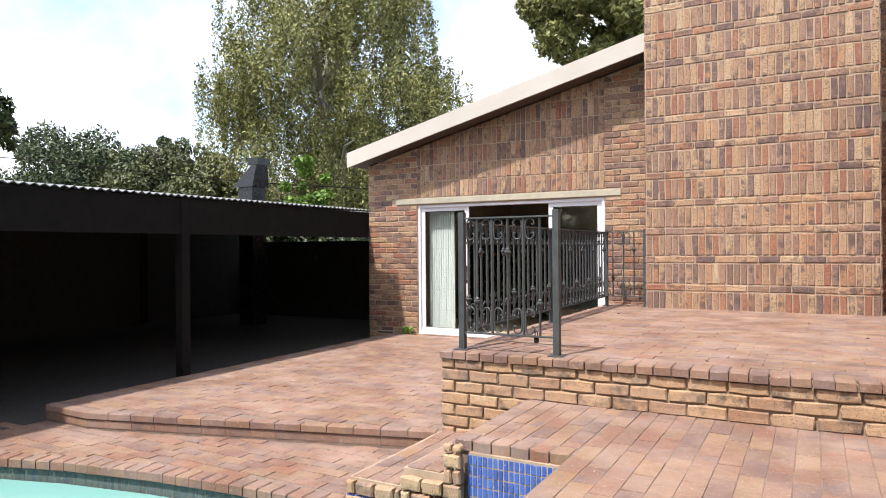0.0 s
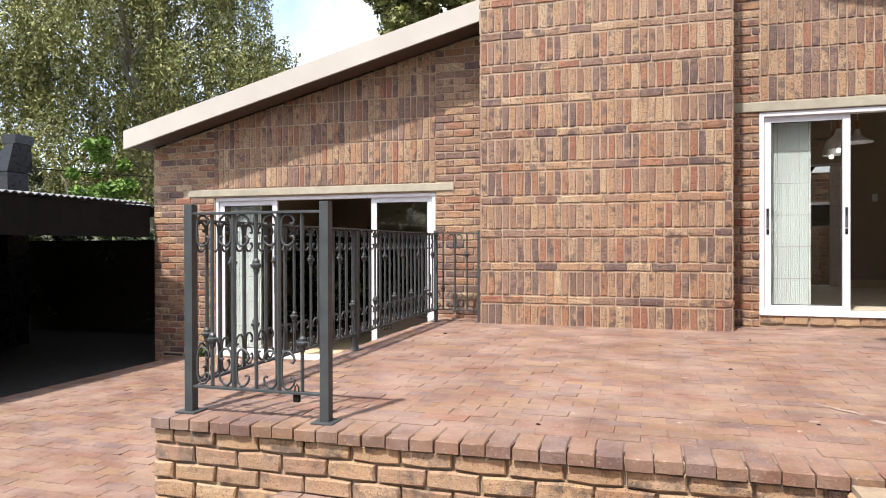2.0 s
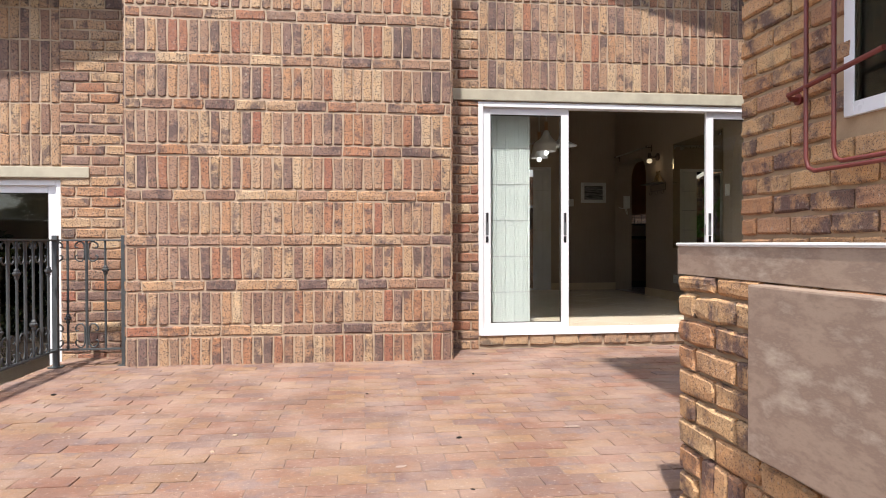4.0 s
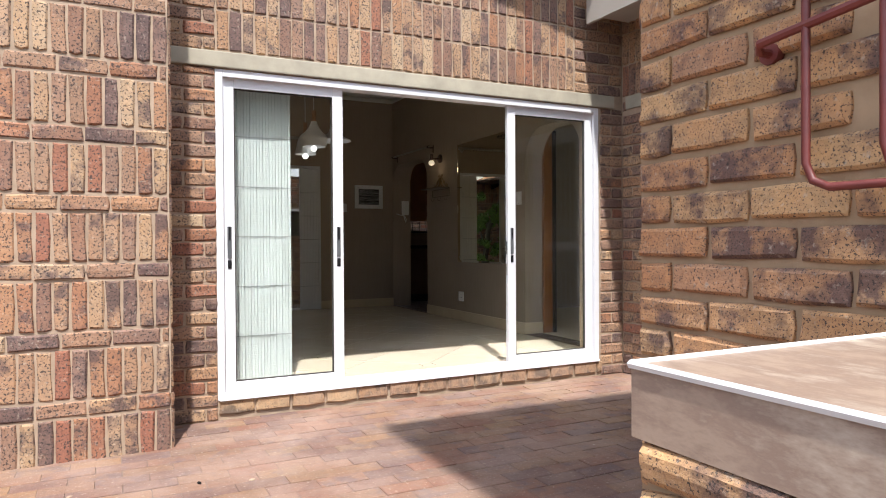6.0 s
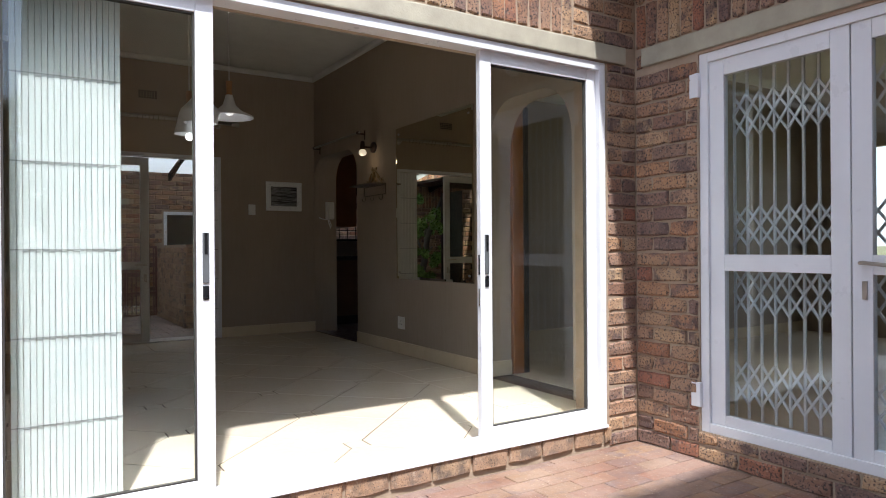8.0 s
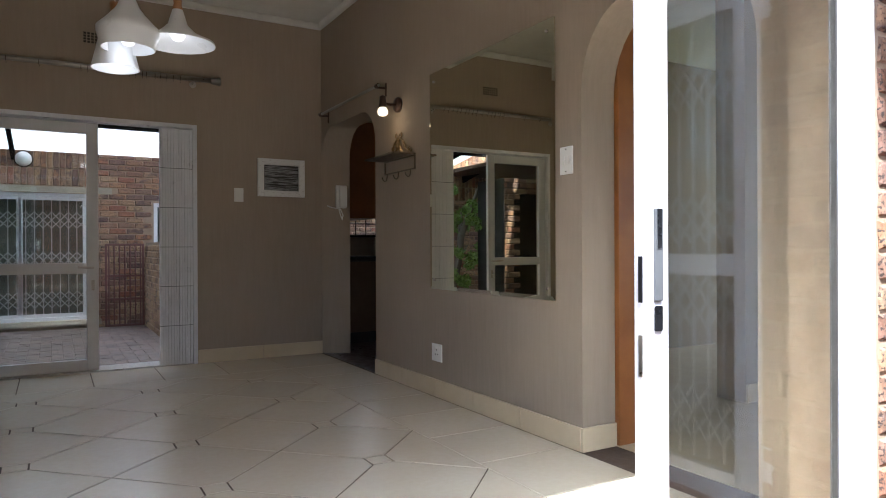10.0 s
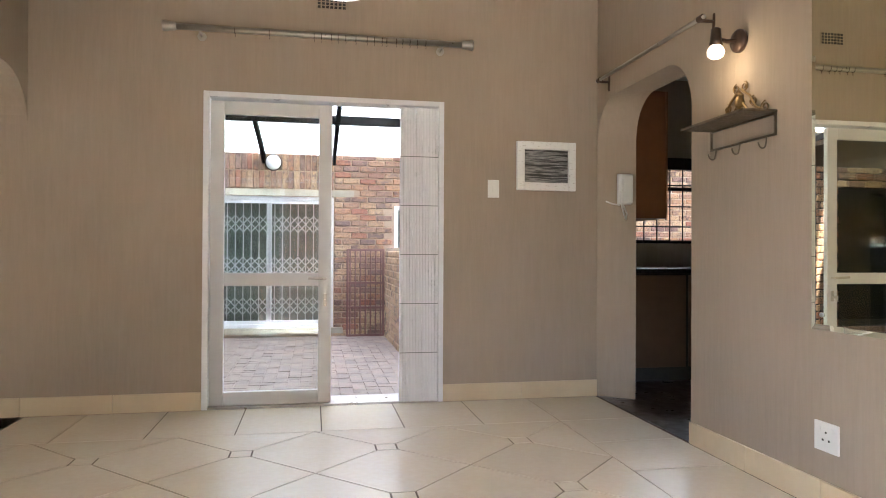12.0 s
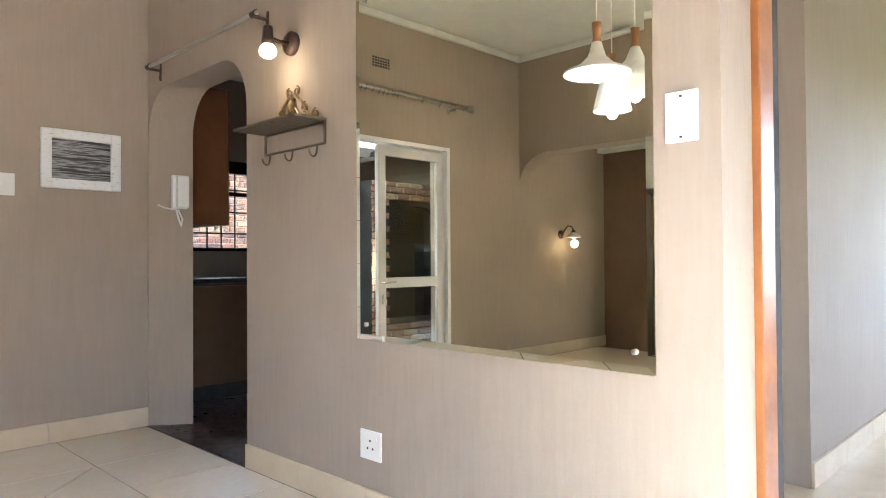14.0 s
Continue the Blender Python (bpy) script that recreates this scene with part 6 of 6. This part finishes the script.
def strap_plant(at, seed, n=16, reach=0.2):
    rng = random.Random(seed)
    t = thing("strap_leaf_plant", "green strap-leaved plant in the planter", "plant", at, group="planter plants")
    for k in range(n):
        a, r, h = rng.uniform(0, 6.28), rng.uniform(0.5, 1.0) * reach, rng.uniform(0.06, 0.14)
        d, sd = Vector((math.cos(a), math.sin(a), 0)), Vector((-math.sin(a), math.cos(a), 0))
        bm = bmesh.new()
        prev = None
        for i in range(6):
            f = i / 5
            c = d * r * f + Vector((0, 0, h * math.sin(f * 2.4)))
            w = 0.017 * math.sin(math.pi * min(0.98, 0.15 + 0.85 * f)) + 0.001
            pr = (bm.verts.new(c - sd * w), bm.verts.new(c - Vector((0, 0, 0.006))), bm.verts.new(c + sd * w))
            if prev:
                bm.faces.new((prev[0], prev[1], pr[1], pr[0])), bm.faces.new((prev[1], prev[2], pr[2], pr[1]))
            prev = pr
        part("leaf", smooth(bm), M_LEAF_BRIGHT, t)


for k, (x, y) in enumerate(((0.83, 4.5), (0.95, 4.2), (0.82, 3.9), (1.1, 4.45), (0.9, 3.5))):
    strap_plant((x, y, -0.09), 50 + k)


# window guard on the pier
wg = thing("window_guard", "red oxide steel burglar guard bent from round bar", "window guard", (1.67, 5.36, 1.20))
part("outer_bar", smooth(tube(bmesh.new(), [(-0.07, 0.58, 1.0), (-0.07, 0.58, 0.05), (-0.07, 0.565, 0.015), (-0.07, 0.53, 0.0), (-0.07, -0.6, 0.0)], 0.0085, 10)), M_RED_IRON, wg)
part("inner_bar", smooth(tube(bmesh.new(), [(-0.07, 0.43, 1.0), (-0.07, 0.43, 0.07), (-0.07, 0.42, 0.035), (-0.07, 0.39, 0.02), (-0.07, -0.6, 0.02)], 0.0085, 10)), M_RED_IRON, wg)
for z in (0.30, 0.72):
    b = bmesh.new()
    tube(b, [(0.012, 0.70, z), (-0.05, 0.70, z), (-0.07, 0.685, z + 0.01), (-0.07, 0.2, z + 0.06)], 0.010, 8)
    lathe(b, [(0.024, 0.014), (0.024, -0.022)], (0, 0.70, z), 10, "x")
    part("bracket", b, M_RED_IRON, wg)
pw = thing("window_pier", "white framed window behind the red guard", "window", (1.67, 5.3, 1.38), kind="structure")
part("frame", framed(bmesh.new(), -0.75, 0.51, 0.0, 1.05, -0.018, 0.02, 0.05, axis="y"), M_WHITE, pw)
part("pane", sheet("y", -0.70, 0.46, 0.05, 1.0, -0.014), M_TINT, pw)
# Grey backing sheet added in place of the dark room behind the pane.
part("blind", sheet("y", -0.70, 0.46, 0.05, 1.0, -0.006, 0.004), M_DIM_INSIDE, pw, "grey sheet added as the dim room behind the glass")

cable = thing("power_cable", "thin black overhead cable running to the house", "cable", (-6.45, 13.4, 1.95))
part("wire", tube(bmesh.new(), [(-34.0, -2.9, 3.9), (-25.0, -2.1, 2.75), (-15.5, -1.35, 1.75), (-6.2, -0.5, 0.55), (0.0, 0.0, 0.0)], 0.014, 5), M_BLACK, cable)


# courtyard barbecue, low wall and planting
yb = thing("brick_barbecue", "brick barbecue with a dark arched fire opening", "barbecue", (-0.4, 17.2, YARD))
bb = bmesh.new()
box(bb, -0.85, -0.62, -0.35, 0.4, 0, 2.2), box(bb, 0.62, 0.85, -0.35, 0.4, 0, 2.2), box(bb, -0.62, 0.62, -0.35, 0.25, 0, 0.35), box(bb, -0.62, 0.62, -0.35, 0.25, 1.95, 2.2)
# Sides, back and hood of the barbecue are blackened in place of shade.
part("body", bb, M_BLACK_SHADE, yb)
part("fire_back", boxes((-0.62, 0.62, 0.25, 0.4, 0, 2.2)), M_BLACK_SHADE, yb, "fireplace back, black put in for deep shade")
hood = bmesh.new()
for k in range(10):
    u0, u1 = -0.62 + 0.124 * k, -0.62 + 0.124 * (k + 1)
    column(hood, "x", u0, u1, 1.35 + 0.55 * math.sqrt(max(0, 1 - (u0 / 0.62) ** 2)), 1.35 + 0.55 * math.sqrt(max(0, 1 - (u1 / 0.62) ** 2)), 1.95, 1.95, -0.33, -0.2)
part("hood", finish_normals(hood), M_BLACK_SHADE, yb, "black arched hood")
part("grate", boxes((-0.62, 0.62, -0.3, 0.25, 0.88, 0.9)), M_DARK_STEEL, yb)
lay(yb, [r for r in stretchers(-0.85, 0.85, 0.0, 2.2) if not (abs(r[0]) < 0.6 and 0.33 < r[1] < 1.95)], "-y", (0, -0.338, 0), M_BRICK, seed=40)
tree("small dark-trunked tree in the courtyard", (0.7, 17.9, YARD), 3.0, (0.5, 0.9), 2500, 0.06, M_LEAF_BRIGHT, 61, 0.09, 0.1, 0.12, 26, 6)
holes = [(2.46, 2.75, 1.93, 2.04), (3.27, 4.35, 0.9, 1.86)]
lay(yard_wall, clear_of(stretchers(-2.9, 0.71, YARD, 2.03) + stretchers(2.475, 6.0, YARD, 3.1) + soldiers(-2.9, 2.465, 2.04, 3.1), holes), "-y", (0, YARD_Y + 0.012, 0), M_BRICK, near=(2.6, YARD_Y, 1.2), seed=41)
lay(yard_wall, stretchers(6.0, 9.0, 0.4, 3.1), "-y", (0, YARD_Y + 0.012, 0), M_BRICK, seed=42)
lay(low_yard, stretchers(-19.29, -17.0, YARD, 1.22), "-x", (3.202, 0, 0), M_OLD, near=(3.2, 17, 0.5), seed=43)
lay(low_yard, stretchers(3.19, 3.43, YARD, 1.22), "-y", (0, 17.012, 0), M_OLD, near=(3.2, 17, 0.5), seed=44)
basket = []
for c in range(52):
    for r in range(46):
        x, y = -1.0 + 0.112 * c, BACK + 0.31 + 0.112 * r
        if y > YARD_Y - 0.17:
            continue
        if (c - r) % 4 == 0:
            basket.append((x + 0.056, y, 0.221, 0.109))
        elif (c - r) % 4 == 3:
            basket.append((x, y + 0.056, 0.109, 0.221))
lay(yard, basket, "up", (0, 0, YARD - 0.045), M_YARD, "paver", near=(2.5, 15.0, 0), seed=45, depth=0.045, chamfer=0.003, uneven=0.002, tilt=0.006)
# Opaque roof added to keep daylight off the barbecue corner.
structure("roof_barbecue", boxes((-2.9, 0.14, BACK + 0.25, YARD_Y, 2.5, 2.56)), M_SOFFIT, "opaque timber roof added to darken the barbecue corner", "roof")
structure("trim_step_yard", boxes((1.2, 3.4, BACK + 0.1, BACK + 0.28, YARD - 0.1, FLOOR - 0.035)), M_CONCRETE, "concrete step below the courtyard door", "step")


# ---- floor tiles of the room ----
def clip_poly(poly, axis, limit, keep_less):
    out = []
    for a, b in zip(poly, poly[1:] + poly[:1]):
        ia, ib = (a[axis] <= limit) == keep_less, (b[axis] <= limit) == keep_less
        if ia:
            out.append(a)
        if ia != ib:
            f = (limit - a[axis]) / (b[axis] - a[axis])
            out.append((a[0] + (b[0] - a[0]) * f, a[1] + (b[1] - a[1]) * f))
    return out


def floor_piece(name, poly, material, lift=0.0):
    """One tile from an outline, drawn in by half a joint, with a softened rim."""
    cx, cy = sum(p[0] for p in poly) / len(poly), sum(p[1] for p in poly) / len(poly)
    size = max(math.dist(p, (cx, cy)) for p in poly)
    if size < 0.03:
        return
    bm = bmesh.new()
    rings = []
    for inset, z in ((0.004, -0.006), (0.004, -0.0012), (0.0055, 0.0)):
        rings.append([bm.verts.new((cx + (x - cx) * (1 - inset / size * 1.3), cy + (y - cy) * (1 - inset / size * 1.3), FLOOR + z + lift)) for x, y in poly])
    for q, w in zip(rings, rings[1:]):
        for i in range(len(poly)):
            j = (i + 1) % len(poly)
            bm.faces.new((q[i], q[j], w[j], w[i]))
    bm.faces.new(rings[-1])
    part(name, bm, material, floor)


PITCH, CUT = 0.7235, 0.053
X1, Y1 = 3.292 + PITCH / 2, 13.415 + PITCH / 2
for i in range(-1, 6):
    for k in range(-1, 7):
        x, y = 3.292 - PITCH * i, 13.415 - PITCH * k
        h = PITCH / 2
        flat = [(x + CUT, y - CUT), (x + h, y - h), (x + PITCH - CUT, y - CUT), (x + PITCH - CUT, y + CUT), (x + h, y + h), (x + CUT, y + CUT)]
        upright = [(x - CUT, y + CUT), (x + CUT, y + CUT), (x + h, y + h), (x + CUT, y + PITCH - CUT), (x - CUT, y + PITCH - CUT), (x - h, y + h)]
        inset = [(x - CUT, y - CUT), (x + CUT, y - CUT), (x + CUT, y + CUT), (x - CUT, y + CUT)]
        for name_, poly in (("tile", flat), ("tile", upright), ("inset_tile", inset)):
            for axis, limit, less in ((0, X1, True), (1, Y1, True), (0, 0.49, False), (1, 9.50, False)):
                poly = clip_poly(poly, axis, limit, less) if poly else poly
            if len(poly) > 2:
                floor_piece(name_, poly, M_TILE)
for i in range(8):
    a, b = X1 - 0.47 * i, X1 - 0.47 * (i + 1)
    floor_piece("border_tile", [(max(b, 0.49), Y1), (a, Y1), (a, BACK - 0.012), (max(b, 0.49), BACK - 0.012)], M_TILE)
for i in range(10):
    a, b = Y1 - 0.47 * i, max(Y1 - 0.47 * (i + 1), 9.5)
    if a - b > 0.05:
        floor_piece("border_tile", [(X1, b), (ROOM_X - 0.012, b), (ROOM_X - 0.012, a), (X1, a)], M_TILE)
floor_piece("border_tile", [(X1, Y1), (ROOM_X - 0.012, Y1), (ROOM_X - 0.012, BACK - 0.012), (X1, BACK - 0.012)], M_TILE)
floor_piece("border_tile", [(-0.9, 10.0), (0.485, 10.0), (0.485, BACK - 0.02), (-0.9, BACK - 0.02)], M_TILE)


# ---- small things outside ----
lk = thing("padlock", "small black padlock and chain on the iron railing", "padlock", (-1.73, 4.80, 0.085))
part("body", boxes((-0.016, 0.016, -0.01, 0.01, 0.0, 0.04), bevel=0.004), M_BLACK, lk)
part("shackle", tube(bmesh.new(), [(-0.01, 0, 0.035), (-0.01, 0, 0.07), (0.0, 0, 0.085), (0.01, 0, 0.07), (0.01, 0, 0.035)], 0.004, 6), M_DARK_STEEL, lk)
dr = thing("drain_opening", "dark drain opening at the corner of the house", "drain", (-6.05, 9.30, LOW))
part("rim", framed(bmesh.new(), -0.16, 0.16, 0.0, 0.05, -0.02, 0.02, 0.012, bevel=0), M_MORTAR, dr)
part("mouth", boxes((-0.148, 0.148, -0.018, 0.018, 0.012, 0.038)), M_DARK, dr)
for k, (x, y) in enumerate(((-5.75, 9.36), (-5.62, 9.37), (-5.68, 9.34))):
    strap_plant((x, y, LOW), 80 + k, 9, 0.07)
rng = random.Random(77)
for k in range(26):
    x, y = rng.uniform(-2.2, 1.0), rng.uniform(4.9, 8.6)
    c = bmesh.new()
    r0 = rng.uniform(0.008, 0.02)
    lathe(c, [(r0, 0.0), (r0 * 0.9, r0 * 0.25), (r0 * 0.4, r0 * 0.4)], (0, 0, 0), 6)
    ob = part("mortar_crumb", c, M_MORTAR if k % 3 else M_BLACK)
    ob.location = (x, y, 0.0)
    ob.rotation_euler = (0, 0, rng.uniform(0, 3))
    ob.scale = (1.0, rng.uniform(0.5, 1.0), 1.0)
    tagged(ob, "small crumb of grit lying on the paving", "debris", "crumbs on the terrace")


def splash(at, length, width, turn, seed):
    """A dried streak of white mortar on the paving."""
    q = random.Random(seed)
    bm = bmesh.new()
    n = 16
    ring = []
    for i in range(n):
        a = 2 * math.pi * i / n
        ring.append(bm.verts.new((length * math.cos(a) * q.uniform(0.6, 1.0), width * math.sin(a) * q.uniform(0.4, 1.1), 0.0032)))
    foot = [bm.verts.new((v.co.x * 1.04, v.co.y * 1.04, 0.0)) for v in ring]
    bm.faces.new(ring)
    for i in range(n):
        bm.faces.new((foot[i], foot[(i + 1) % n], ring[(i + 1) % n], ring[i]))
    ob = part("mortar_stain", bm, M_STAIN)
    ob.matrix_basis = Matrix.Translation(at) @ Matrix.Rotation(turn, 4, "Z")
    tagged(ob, "dried pale mortar stain on the brick paving", "stain", "stains on the terrace")


M_STAIN = mottled("dried_mortar", (0.36, 0.28, 0.235), (0.24, 0.165, 0.13), 25, 0.95, 0.2, 90)
for k, (x, y, l, w, a) in enumerate(((0.80, 5.75, 0.16, 0.018, -0.9), (0.93, 5.52, 0.07, 0.025, -0.6), (0.62, 5.45, 0.03, 0.02, 0.2), (0.35, 5.7, 0.028, 0.014, 0.4), (1.0, 5.3, 0.05, 0.016, 0.1), (0.1, 6.4, 0.03, 0.016, 0.3), (-0.9, 6.0, 0.04, 0.012, 0.2), (1.0, 6.9, 0.05, 0.02, 0.0), (3.3, 8.8, 0.07, 0.016, 0.1))):
    splash((x, y, 0.0005), l, w, a, 90 + k)
